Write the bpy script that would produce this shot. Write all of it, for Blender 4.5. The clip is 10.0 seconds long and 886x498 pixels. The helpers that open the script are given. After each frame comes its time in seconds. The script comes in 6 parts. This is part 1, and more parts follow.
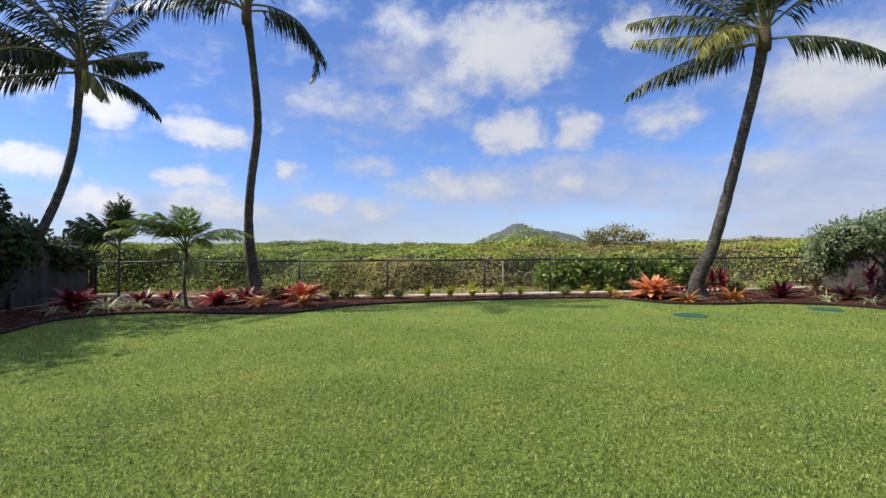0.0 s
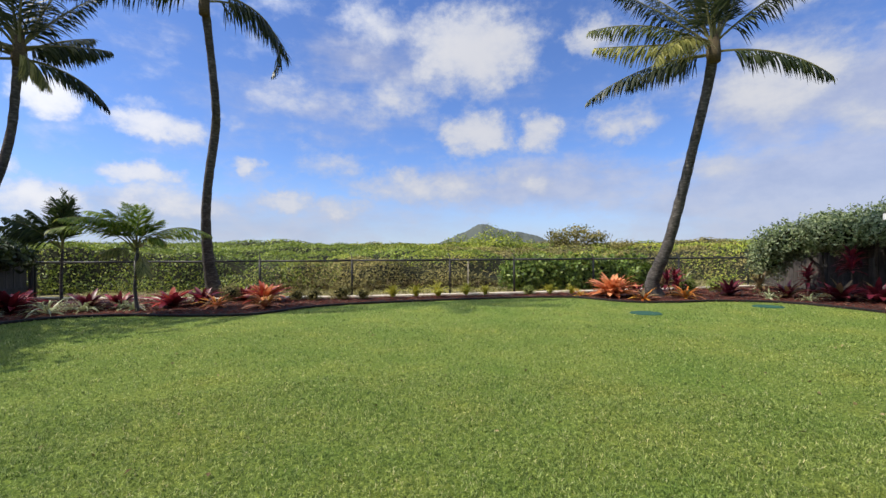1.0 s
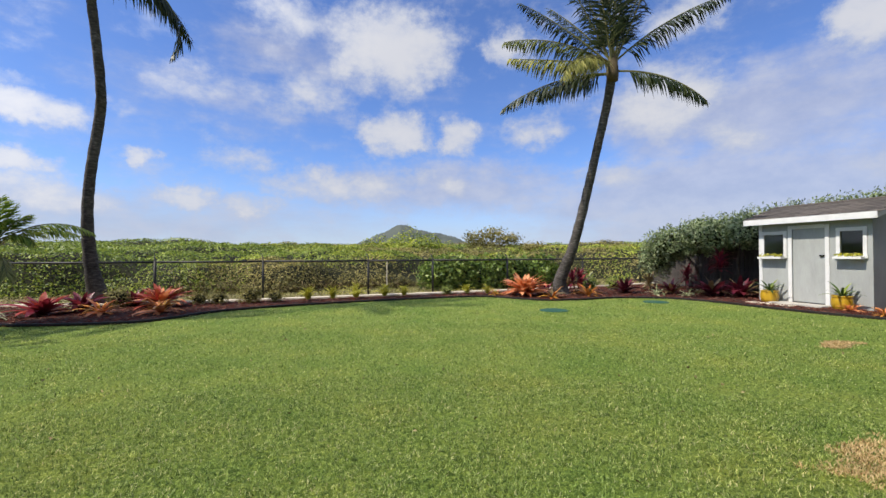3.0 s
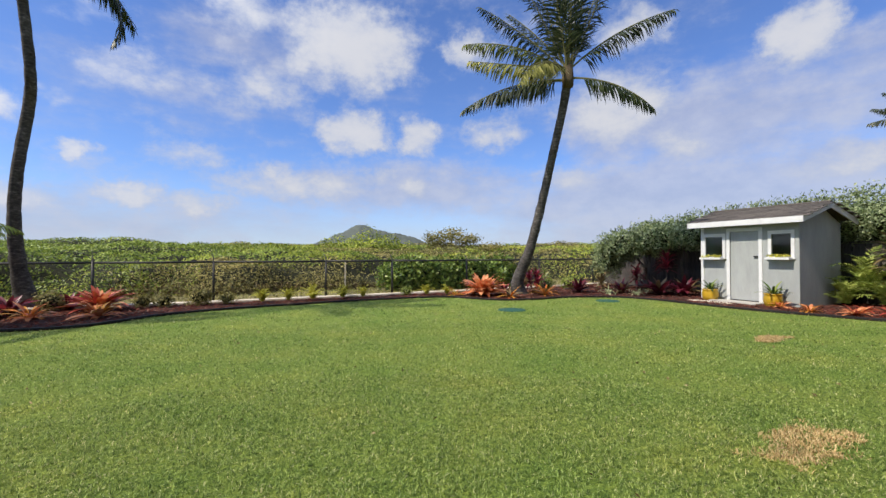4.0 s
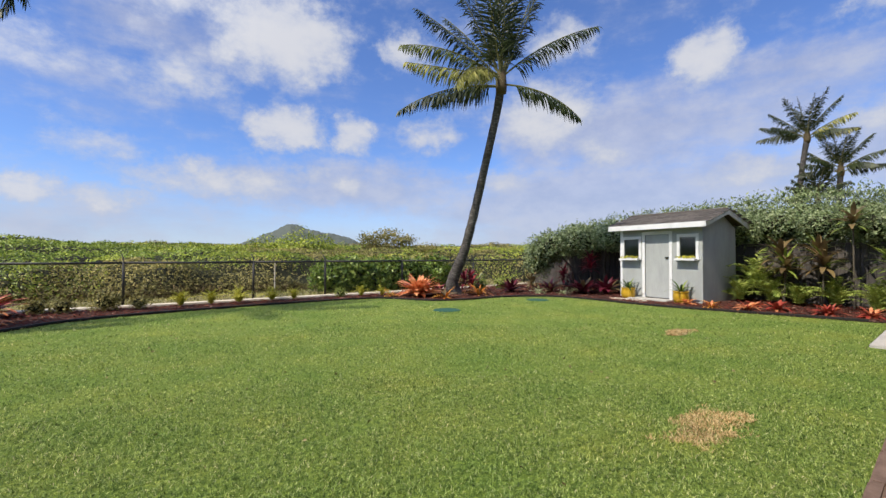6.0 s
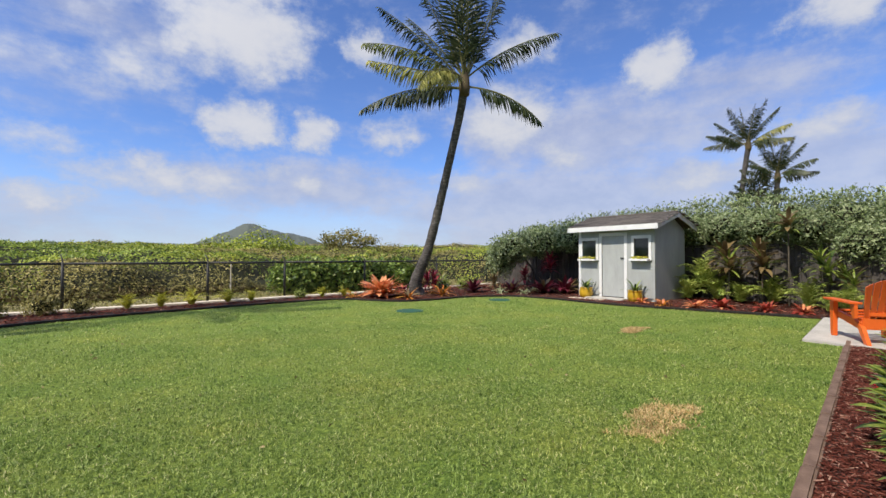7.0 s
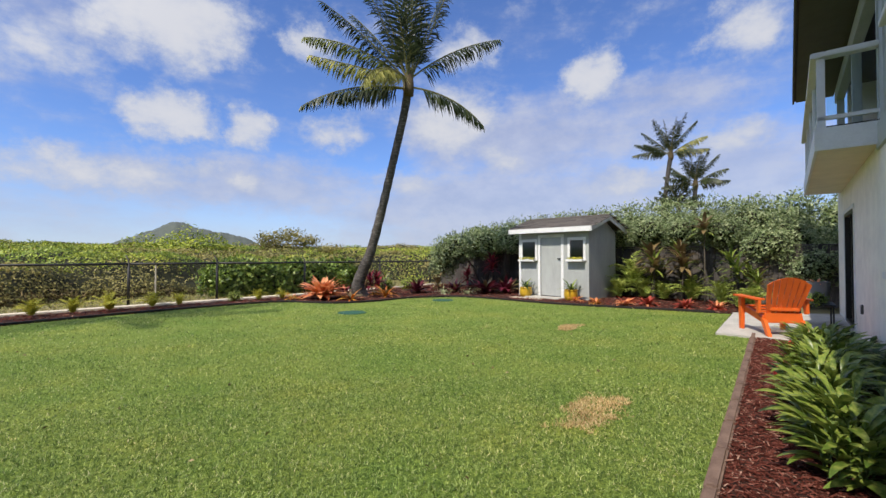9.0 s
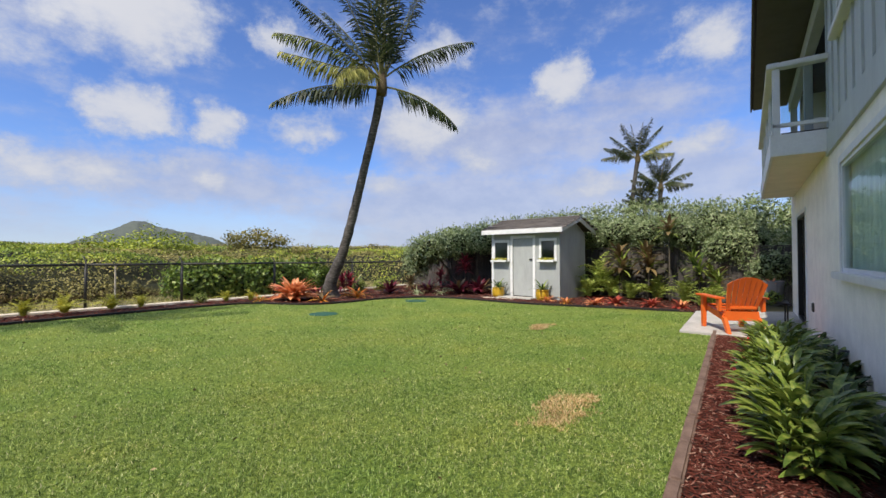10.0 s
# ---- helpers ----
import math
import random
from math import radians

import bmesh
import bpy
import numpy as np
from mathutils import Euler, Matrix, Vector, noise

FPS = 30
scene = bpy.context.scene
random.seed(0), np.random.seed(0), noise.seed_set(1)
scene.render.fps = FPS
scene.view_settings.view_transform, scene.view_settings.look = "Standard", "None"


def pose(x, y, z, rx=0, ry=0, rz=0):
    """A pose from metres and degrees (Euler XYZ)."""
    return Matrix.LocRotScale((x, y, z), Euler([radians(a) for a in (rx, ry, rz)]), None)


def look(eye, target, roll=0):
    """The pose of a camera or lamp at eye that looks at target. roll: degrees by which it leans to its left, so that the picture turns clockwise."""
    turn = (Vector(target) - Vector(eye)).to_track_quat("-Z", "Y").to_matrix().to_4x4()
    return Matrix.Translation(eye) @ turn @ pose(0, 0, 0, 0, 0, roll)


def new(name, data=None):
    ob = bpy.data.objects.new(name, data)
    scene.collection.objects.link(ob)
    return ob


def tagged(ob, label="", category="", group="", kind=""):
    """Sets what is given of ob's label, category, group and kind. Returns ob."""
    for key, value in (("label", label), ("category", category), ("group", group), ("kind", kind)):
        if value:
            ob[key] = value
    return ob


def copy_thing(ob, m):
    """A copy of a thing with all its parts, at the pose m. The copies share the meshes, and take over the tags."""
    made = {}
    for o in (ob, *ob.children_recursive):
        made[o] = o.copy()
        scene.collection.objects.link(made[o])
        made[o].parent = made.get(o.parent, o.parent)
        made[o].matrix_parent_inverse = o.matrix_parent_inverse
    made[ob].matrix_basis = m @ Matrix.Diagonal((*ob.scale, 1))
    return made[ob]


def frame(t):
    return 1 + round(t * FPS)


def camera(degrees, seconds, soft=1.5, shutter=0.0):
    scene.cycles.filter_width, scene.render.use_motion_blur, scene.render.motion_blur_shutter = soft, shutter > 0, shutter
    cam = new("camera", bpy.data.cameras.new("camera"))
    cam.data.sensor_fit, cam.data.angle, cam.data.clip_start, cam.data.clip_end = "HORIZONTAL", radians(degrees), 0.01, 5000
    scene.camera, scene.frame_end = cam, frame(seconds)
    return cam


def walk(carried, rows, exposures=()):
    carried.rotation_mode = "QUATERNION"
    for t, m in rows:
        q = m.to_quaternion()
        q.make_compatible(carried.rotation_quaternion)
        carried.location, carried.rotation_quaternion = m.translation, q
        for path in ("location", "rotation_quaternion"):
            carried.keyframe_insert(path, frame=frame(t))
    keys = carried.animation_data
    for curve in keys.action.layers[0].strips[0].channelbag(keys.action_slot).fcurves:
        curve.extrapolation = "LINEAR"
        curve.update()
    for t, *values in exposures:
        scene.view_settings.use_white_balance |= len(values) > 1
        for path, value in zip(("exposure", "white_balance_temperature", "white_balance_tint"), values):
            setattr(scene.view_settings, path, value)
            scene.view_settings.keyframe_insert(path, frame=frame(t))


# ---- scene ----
# The camera stands on one spot in front of the house and pans to the right.
cam = camera(91.5, 10.0)
EYE = 1.27
ROWS = [  # seconds, yaw, pitch, roll
    (0.0, 0.00, 0.70, 0.35), (0.5, -2.02, 0.69, 0.31), (1.0, -4.55, 0.69, 0.29), (1.5, -7.13, 0.71, 0.24),
    (2.0, -9.53, 0.72, 0.21), (2.5, -12.39, 0.72, 0.20), (4.0, -20.62, 0.80, 0.10), (4.5, -23.01, 0.80, 0.05),
    (5.0, -24.98, 0.82, 0.02), (5.5, -26.88, 0.85, 0.01), (7.0, -34.03, 0.97, -0.02), (7.5, -36.16, 0.99, -0.01),
    (8.0, -38.14, 1.03, 0.00), (8.5, -39.77, 1.04, -0.01), (9.0, -41.50, 1.07, -0.03), (9.5, -43.40, 1.12, -0.04),
    (10.0, -45.05, 1.15, -0.04),
]
walk(cam, [(t, pose(0, 0, EYE, 90 + pitch, roll, yaw)) for t, yaw, pitch, roll in ROWS], [(0.0, 0.25, 6800, 11), (10.0, 0.25, 6800, 11)])

# ---- light: a high sun from the left of the yard, broken trade-wind cloud ----
SUN_EL, SUN_X, SUN_Y = radians(51), -0.985, -0.115
CLOUD_GLOW = 2.2
sun = new("sun", bpy.data.lights.new("sun", "SUN"))
sun.data.energy, sun.data.angle, sun.data.color = 4.6, radians(0.53), (1.0, 0.95, 0.87)
sun.matrix_world = look((SUN_X * 50, SUN_Y * 50, 50 * math.tan(SUN_EL)), (0, 0, 0))

world = bpy.data.worlds.new("sky")
scene.world = world
world.use_nodes = True
wt = world.node_tree
wt.nodes.clear()


def wn(kind, **inputs):
    n = wt.nodes.new(kind)
    for k, v in inputs.items():
        n.inputs[int(k[1:])].default_value = v
    return n


def wmath(op, a, b=None, c=None, clamp=False):
    n = wt.nodes.new("ShaderNodeMath")
    n.operation, n.use_clamp = op, clamp
    for i, v in enumerate((a, b, c)):
        if v is None:
            continue
        if isinstance(v, (int, float)):
            n.inputs[i].default_value = v
        else:
            wt.links.new(v, n.inputs[i])
    return n.outputs[0]


def wmix(fac, a, b):
    n = wt.nodes.new("ShaderNodeMix")
    n.data_type = "RGBA"
    for i, v in ((0, fac), (6, a), (7, b)):
        if isinstance(v, (int, float, tuple)):
            n.inputs[i].default_value = v
        else:
            wt.links.new(v, n.inputs[i])
    return n.outputs[2]


sky = wt.nodes.new("ShaderNodeTexSky")
sky.sky_type, sky.sun_disc = "NISHITA", False
sky.sun_elevation, sky.sun_rotation = SUN_EL, math.atan2(SUN_X, SUN_Y)
sky.air_density, sky.dust_density, sky.ozone_density = 1.0, 0.3, 3.0
coord = wt.nodes.new("ShaderNodeTexCoord").outputs["Generated"]
sep = wt.nodes.new("ShaderNodeSeparateXYZ")
wt.links.new(coord, sep.inputs[0])
dx, dy, dz = sep.outputs
az = wmath("MULTIPLY", wmath("ARCTAN2", dx, dy), 57.2958)
el = wmath("MULTIPLY", wmath("ARCSINE", dz), 57.2958)
flat = wt.nodes.new("ShaderNodeCombineXYZ")
wt.links.new(az, flat.inputs[0])
wt.links.new(el, flat.inputs[1])
# azimuth, height, half width, half height (degrees), thickness of each cloud
PUFFS = [
    (8.8, 25.4, 9.2, 5.4, 1.3), (-4.6, 27.8, 5.4, 3.2, 0.75), (-2.8, 19.6, 7.5, 3.2, 0.6), (9.1, 15.8, 5.2, 3.0, 1.15), (17.5, 15.3, 3.2, 2.7, 1.0),
    (-15.6, 19.1, 5.4, 2.4, 0.62), (-29.0, 14.2, 5.8, 1.8, 1.1), (-30.2, 8.7, 4.0, 1.5, 1.05), (-27.6, 6.0, 6.6, 2.2, 0.9), (-38.4, 15.5, 3.4, 2.0, 1.1),
    (-39.0, 5.4, 4.2, 2.3, 1.05), (-43.9, 9.1, 4.2, 1.9, 1.15), (-20.0, 10.8, 2.0, 1.2, 0.85), (-15.3, 6.8, 3.9, 1.7, 1.0), (-8.8, 5.8, 3.4, 1.6, 0.85),
    (-9.5, 11.8, 5.5, 1.9, 0.65), (1.3, 8.8, 10.8, 2.3, 0.85), (11.3, 10.0, 4.3, 1.4, 0.75),
]
MORE_PUFFS = [
    (16.9, 8.6, 2.4, 1.3, 0.8), (24.3, 25.3, 3.4, 2.4, 0.95), (-30.2, 16.3, 2.8, 0.9, 0.7), (-16.3, 28.5, 5.0, 1.6, 0.5), (-45.1, 17.3, 3.0, 2.6, 0.95),
    (27.2, 15.5, 4.5, 2.3, 0.9), (42.3, 17.5, 7.0, 4.2, 0.95), (60.4, 21.6, 4.4, 3.1, 1.2), (48.7, 12.8, 3.2, 2.0, 0.7), (-21.4, 15.9, 2.4, 1.1, 0.5),
    (77.0, 23.5, 4.6, 3.2, 0.95), (44.7, 26.1, 4.0, 2.8, 0.9), (76.0, 13.1, 4.4, 2.4, 0.7), (65.0, 8.9, 6.4, 1.9, 0.7), (36.0, 9.5, 6.0, 2.0, 0.6),
]
# thin grey sheets behind them
SHEETS = [
    (54.5, 14.5, 19, 6.0, 0.72), (51.6, 6.6, 26, 5.6, 0.95), (16.7, 8.6, 23, 3.8, 0.7), (-3.2, 23.5, 11, 5.7, 0.42), (67.7, 17.0, 10, 4.6, 0.65),
    (42.5, 15.5, 8, 6.4, 0.7), (-12.1, 17.9, 15.5, 4.0, 0.35), (-20.4, 4.2, 30, 3.2, 0.52), (77, 10, 9, 5, 0.85), (62.0, 2.5, 40, 4, 0.8),
]
warp = wn("ShaderNodeTexNoise", _2=0.22, _3=7.0, _4=0.68)
wt.links.new(flat.outputs[0], warp.inputs[0])
shift = wt.nodes.new("ShaderNodeVectorMath")
shift.operation = "MULTIPLY_ADD"
wt.links.new(warp.outputs["Color"], shift.inputs[0])
shift.inputs[1].default_value, shift.inputs[2].default_value = (8, 4.5, 0), (-4, -2.25, 0)
warped = wt.nodes.new("ShaderNodeVectorMath")
wt.links.new(flat.outputs[0], warped.inputs[0])
wt.links.new(shift.outputs[0], warped.inputs[1])


def cloud_cover(clouds, grow):
    """A smooth field: each cloud a soft dome of its thickness."""
    field = 0.0
    for a0, e0, aw, eh, thick in clouds:
        off = wt.nodes.new("ShaderNodeVectorMath")
        off.operation = "SUBTRACT"
        wt.links.new(warped.outputs[0], off.inputs[0])
        off.inputs[1].default_value = (a0, e0, 0)
        fit = wt.nodes.new("ShaderNodeVectorMath")
        fit.operation = "DIVIDE"
        wt.links.new(off.outputs[0], fit.inputs[0])
        fit.inputs[1].default_value = (aw * grow, eh * grow, 1)
        dot = wt.nodes.new("ShaderNodeVectorMath")
        dot.operation = "DOT_PRODUCT"
        wt.links.new(fit.outputs[0], dot.inputs[0])
        wt.links.new(fit.outputs[0], dot.inputs[1])
        one = wmath("MULTIPLY", wmath("SUBTRACT", 1.0, dot.outputs["Value"], clamp=True), thick)
        field = wmath("SMOOTH_MAX", field, one, 0.12)
    return field


def smoothstep(v, lo, hi, a=0.0, b=1.0):
    r = wt.nodes.new("ShaderNodeMapRange")
    r.interpolation_type = "SMOOTHSTEP"
    wt.links.new(v, r.inputs[0])
    for k, x in zip((1, 2, 3, 4), (lo, hi, a, b)):
        r.inputs[k].default_value = x
    return r.outputs[0]


def sky_noise(scale, stretch, detail=8.0, rough=0.62):
    squash = wt.nodes.new("ShaderNodeVectorMath")
    squash.operation = "MULTIPLY"
    wt.links.new(flat.outputs[0], squash.inputs[0])
    squash.inputs[1].default_value = (*stretch, 1)
    n = wn("ShaderNodeTexNoise", _2=scale, _3=detail, _4=rough)
    wt.links.new(squash.outputs[0], n.inputs[0])
    return wmath("SUBTRACT", n.outputs[0], 0.5)


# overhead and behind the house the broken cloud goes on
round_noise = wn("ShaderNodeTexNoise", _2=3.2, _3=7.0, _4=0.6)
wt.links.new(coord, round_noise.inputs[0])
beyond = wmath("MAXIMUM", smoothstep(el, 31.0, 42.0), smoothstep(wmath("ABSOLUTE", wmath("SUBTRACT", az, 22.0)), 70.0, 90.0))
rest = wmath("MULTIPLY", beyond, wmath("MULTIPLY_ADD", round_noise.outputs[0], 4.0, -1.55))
billow = sky_noise(0.3, (0.75, 1.15))
broad = sky_noise(0.07, (0.7, 1.2), 5.0)
streak = sky_noise(0.2, (0.35, 1.4), 6.0)
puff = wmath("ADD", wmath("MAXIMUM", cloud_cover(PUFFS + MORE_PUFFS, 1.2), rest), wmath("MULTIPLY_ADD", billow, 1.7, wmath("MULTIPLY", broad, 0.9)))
sheet = wmath("ADD", cloud_cover(SHEETS, 1.2), wmath("MULTIPLY_ADD", streak, 0.9, wmath("MULTIPLY", billow, 0.55)))
puff_amount = wmath("MULTIPLY", smoothstep(puff, 0.05, 1.0), 0.92)
sheet_amount = wmath("MULTIPLY", smoothstep(sheet, -0.02, 0.75), 0.8)
haze = smoothstep(el, 11.0, -1.0, 0.0, 0.55)
# cloud lit from the front is white, its thin parts grey-blue; towards the sun it glows
to_sun = wt.nodes.new("ShaderNodeVectorMath")
to_sun.operation = "DOT_PRODUCT"
wt.links.new(coord, to_sun.inputs[0])
to_sun.inputs[1].default_value = Vector((SUN_X, SUN_Y, math.tan(SUN_EL))).normalized()
glow = wmath("MULTIPLY_ADD", wmath("POWER", wmath("MAXIMUM", to_sun.outputs["Value"], 0.0), 2.5), CLOUD_GLOW, 1.0)
white = wmix(smoothstep(puff, 0.3, 1.35), (4.1, 4.7, 6.1, 1), (5.8, 6.05, 6.6, 1))
grey = wmix(smoothstep(billow, -0.25, 0.25), (3.4, 3.9, 5.5, 1), (4.5, 4.9, 6.2, 1))
lit = wt.nodes.new("ShaderNodeVectorMath")
lit.operation = "SCALE"
wt.links.new(white, lit.inputs[0])
wt.links.new(glow, lit.inputs["Scale"])
blue = wt.nodes.new("ShaderNodeMix")
blue.data_type, blue.blend_type = "RGBA", "MULTIPLY"
blue.inputs[0].default_value = 1.0
wt.links.new(sky.outputs[0], blue.inputs[6])
blue.inputs[7].default_value = (0.82, 1.04, 1.52, 1)
clear = wmix(haze, blue.outputs[2], (4.5, 5.1, 6.7, 1))
full = wmix(puff_amount, wmix(sheet_amount, clear, grey), lit.outputs[0])
bg = wn("ShaderNodeBackground", _1=0.1)
wt.links.new(full, bg.inputs[0])
wo = wt.nodes.new("ShaderNodeOutputWorld")
wt.links.new(bg.outputs[0], wo.inputs[0])


# ---- materials ----
class Mat:
    """A small builder for node materials."""

    def __init__(self, name, rough=0.7, spec=0.35, metal=0.0):
        self.m = bpy.data.materials.new(name)
        self.m.use_nodes = True
        self.t = self.m.node_tree
        self.b = self.t.nodes["Principled BSDF"]
        self.out = self.t.nodes["Material Output"]
        self.b.inputs["Roughness"].default_value = rough
        self.b.inputs["Metallic"].default_value = metal
        self.b.inputs["Specular IOR Level"].default_value = spec

    def node(self, kind, **kw):
        n = self.t.nodes.new(kind)
        for k, v in kw.items():
            n.inputs[k.replace("_", " ")].default_value = v
        return n

    def link(self, a, b):
        self.t.links.new(a, b)

    def coords(self, scale=(1, 1, 1)):
        tc = self.t.nodes.new("ShaderNodeTexCoord")
        mp = self.t.nodes.new("ShaderNodeMapping")
        mp.inputs["Scale"].default_value = scale
        self.link(tc.outputs["Object"], mp.inputs[0])
        return mp.outputs[0]

    def noise(self, scale, detail=4.0, rough=0.6, stretch=(1, 1, 1)):
        n = self.node("ShaderNodeTexNoise", Scale=scale, Detail=detail, Roughness=rough)
        self.link(self.coords(stretch), n.inputs["Vector"])
        return n.outputs[0]

    def ramp(self, fac, *stops):
        r = self.t.nodes.new("ShaderNodeValToRGB")
        e = r.color_ramp.elements
        while len(e) < len(stops):
            e.new(0.5)
        for el_, (p, c) in zip(e, stops):
            el_.position, el_.color = p, (*c, 1)
        self.link(fac, r.inputs[0])
        return r.outputs[0]

    def mix(self, fac, a, b, blend="MIX"):
        n = self.t.nodes.new("ShaderNodeMix")
        n.data_type, n.blend_type = "RGBA", blend
        for i, v in ((0, fac), (6, a), (7, b)):
            if isinstance(v, (int, float)):
                n.inputs[i].default_value = v
            elif isinstance(v, tuple):
                n.inputs[i].default_value = (*v, 1)
            else:
                self.link(v, n.inputs[i])
        return n.outputs[2]

    def island(self):
        return self.t.nodes.new("ShaderNodeNewGeometry").outputs["Random Per Island"]

    def each(self):
        return self.t.nodes.new("ShaderNodeObjectInfo").outputs["Random"]

    def color(self, c):
        self.link(c, self.b.inputs["Base Color"])
        return self

    def bump(self, height, strength=0.4, distance=0.01):
        n = self.node("ShaderNodeBump", Strength=strength, Distance=distance)
        self.link(height, n.inputs["Height"])
        self.link(n.outputs[0], self.b.inputs["Normal"])
        return self

    def translucent(self, c, amount):
        tr = self.t.nodes.new("ShaderNodeBsdfTranslucent")
        self.link(c, tr.inputs[0])
        mx = self.t.nodes.new("ShaderNodeMixShader")
        mx.inputs[0].default_value = amount
        self.link(self.b.outputs[0], mx.inputs[1])
        self.link(tr.outputs[0], mx.inputs[2])
        self.link(mx.outputs[0], self.out.inputs[0])
        return self


def foliage(name, dark, mid, light, rough=0.5, through_=0.3, patch=0.9, spec=0.35, swing=0.27):
    m = Mat(name, rough, spec)
    c = m.ramp(m.island(), (0.0, dark), (0.5, mid), (1.0, light))
    big = m.ramp(m.noise(patch, 3), (0.3, (1 - swing, 1 - swing * 0.9, 1 - swing)), (0.7, (1 + swing, 1 + swing * 0.85, 1 + swing * 0.5)))
    c = m.mix(1.0, c, big, "MULTIPLY")
    m.color(c)
    m.translucent(c, through_)
    return m.m


def leafy(name, dark, light, tip=None, rough=0.4, through_=0.25, vein=40.0, by_object=True):
    """Large single leaves: streaked lengthwise, different from leaf to leaf."""
    m = Mat(name, rough, 0.4)
    c = m.ramp(m.each() if by_object else m.island(), (0.0, dark), (1.0, light))
    s = m.ramp(m.noise(vein, 3, 0.6, (1, 0.12, 1)), (0.35, (0.75, 0.75, 0.75)), (0.65, (1.15, 1.15, 1.15)))
    c = m.mix(1.0, c, s, "MULTIPLY")
    if tip:
        c = m.mix(m.ramp(m.noise(5.0, 2), (0.45, (0, 0, 0)), (0.7, (1, 1, 1))), c, tip)
    m.color(c)
    m.translucent(c, through_)
    return m.m


def painted(name, c, rough=0.6, grain=(1, 1, 1), dirt=0.12, spec=0.3):
    m = Mat(name, rough, spec)
    dark = tuple(v * (1 - dirt * 2) for v in c)
    lite = tuple(min(1, v * (1 + dirt * 0.5)) for v in c)
    a = m.noise(3.0, 6, 0.65, grain)
    f = m.noise(45.0, 4, 0.6, grain)
    col = m.ramp(a, (0.25, dark), (0.6, c), (0.85, lite))
    col = m.mix(0.12, col, m.ramp(f, (0.3, (0.3, 0.3, 0.3)), (0.7, (1, 1, 1))), "MULTIPLY")
    return m.color(col).bump(f, 0.25, 0.004).m


def wood(name, dark, light, along=2, rough=0.8, scale=14.0):
    m = Mat(name, rough, 0.2)
    st = [1, 1, 1]
    st[along] = 0.07
    g = m.noise(scale * 3, 6, 0.65, tuple(st))
    c = m.ramp(g, (0.25, dark), (0.75, light))
    c = m.mix(0.6, c, m.ramp(m.each(), (0, (0.55, 0.55, 0.57)), (1, (1.25, 1.2, 1.15))), "MULTIPLY")
    c = m.mix(0.5, c, m.ramp(m.noise(1.7, 5), (0.35, (0.5, 0.5, 0.5)), (0.7, (1.1, 1.1, 1.1))), "MULTIPLY")
    return m.color(c).bump(g, 0.5, 0.006).m


def stone(name, dark, light, scale=6.0, rough=0.85):
    m = Mat(name, rough, 0.25)
    c = m.ramp(m.noise(scale, 8, 0.7), (0.28, dark), (0.72, light))
    f = m.noise(scale * 25, 4, 0.7)
    c = m.mix(0.35, c, m.ramp(f, (0.35, (0.45, 0.45, 0.45)), (0.6, (1, 1, 1))), "MULTIPLY")
    return m.color(c).bump(f, 0.4, 0.004).m


def lawn_material():
    m = Mat("lawn_grass", 0.85, 0.12)
    fine = m.noise(55.0, 5, 0.75)
    c = m.ramp(fine, (0.3, (0.065, 0.1, 0.022)), (0.52, (0.2, 0.27, 0.05)), (0.75, (0.38, 0.42, 0.11)))
    wide = m.ramp(m.noise(0.8, 6, 0.65), (0.32, (0.74, 0.86, 0.76)), (0.52, (1, 1, 1)), (0.72, (1.25, 1.1, 1.0)))
    c = m.mix(1.0, c, wide, "MULTIPLY")
    tuft = m.ramp(m.noise(26.0, 4, 0.7), (0.36, (0.5, 0.56, 0.5)), (0.52, (1, 1, 1)), (0.68, (1.4, 1.3, 1.2)))
    c = m.mix(1.0, c, tuft, "MULTIPLY")
    return m.color(c).bump(fine, 0.9, 0.03).m


def blade_material():
    m = Mat("grass_blades", 0.6, 0.2)
    c = m.ramp(m.island(), (0.0, (0.05, 0.09, 0.02)), (0.5, (0.25, 0.345, 0.078)), (0.9, (0.48, 0.56, 0.19)), (1.0, (0.7, 0.64, 0.36)))
    wide = m.ramp(m.noise(0.8, 6, 0.65), (0.32, (0.74, 0.86, 0.76)), (0.52, (1, 1, 1)), (0.72, (1.25, 1.1, 1.0)))
    c = m.mix(1.0, c, wide, "MULTIPLY")
    tuft = m.ramp(m.noise(26.0, 4, 0.7), (0.36, (0.5, 0.56, 0.5)), (0.52, (1, 1, 1)), (0.68, (1.4, 1.3, 1.2)))
    c = m.mix(1.0, c, tuft, "MULTIPLY")
    m.color(c)
    m.translucent(c, 0.4)
    return m.m


LAWN, BLADE = lawn_material(), blade_material()
DRY_BLADE = foliage("dry_grass_blades", (0.34, 0.22, 0.09), (0.58, 0.41, 0.19), (0.75, 0.57, 0.32), 0.7, 0.25)
WILD_BLADE = foliage("wild_grass", (0.12, 0.13, 0.035), (0.26, 0.25, 0.08), (0.42, 0.36, 0.15), 0.7, 0.2)
SOIL = stone("dry_ground", (0.14, 0.12, 0.05), (0.3, 0.26, 0.12), 1.2)
MULCH = stone("mulch_soil", (0.02, 0.009, 0.006), (0.06, 0.025, 0.016), 9.0, 0.95)
m_ = Mat("bark_chips", 0.95, 0.05)
CHIP = m_.color(m_.ramp(m_.island(), (0.0, (0.035, 0.01, 0.007)), (0.55, (0.1, 0.028, 0.019)), (0.9, (0.17, 0.06, 0.042)), (1.0, (0.36, 0.22, 0.16)))).m
EDGING = stone("edging_stone", (0.09, 0.055, 0.04), (0.24, 0.16, 0.12), 7.0)
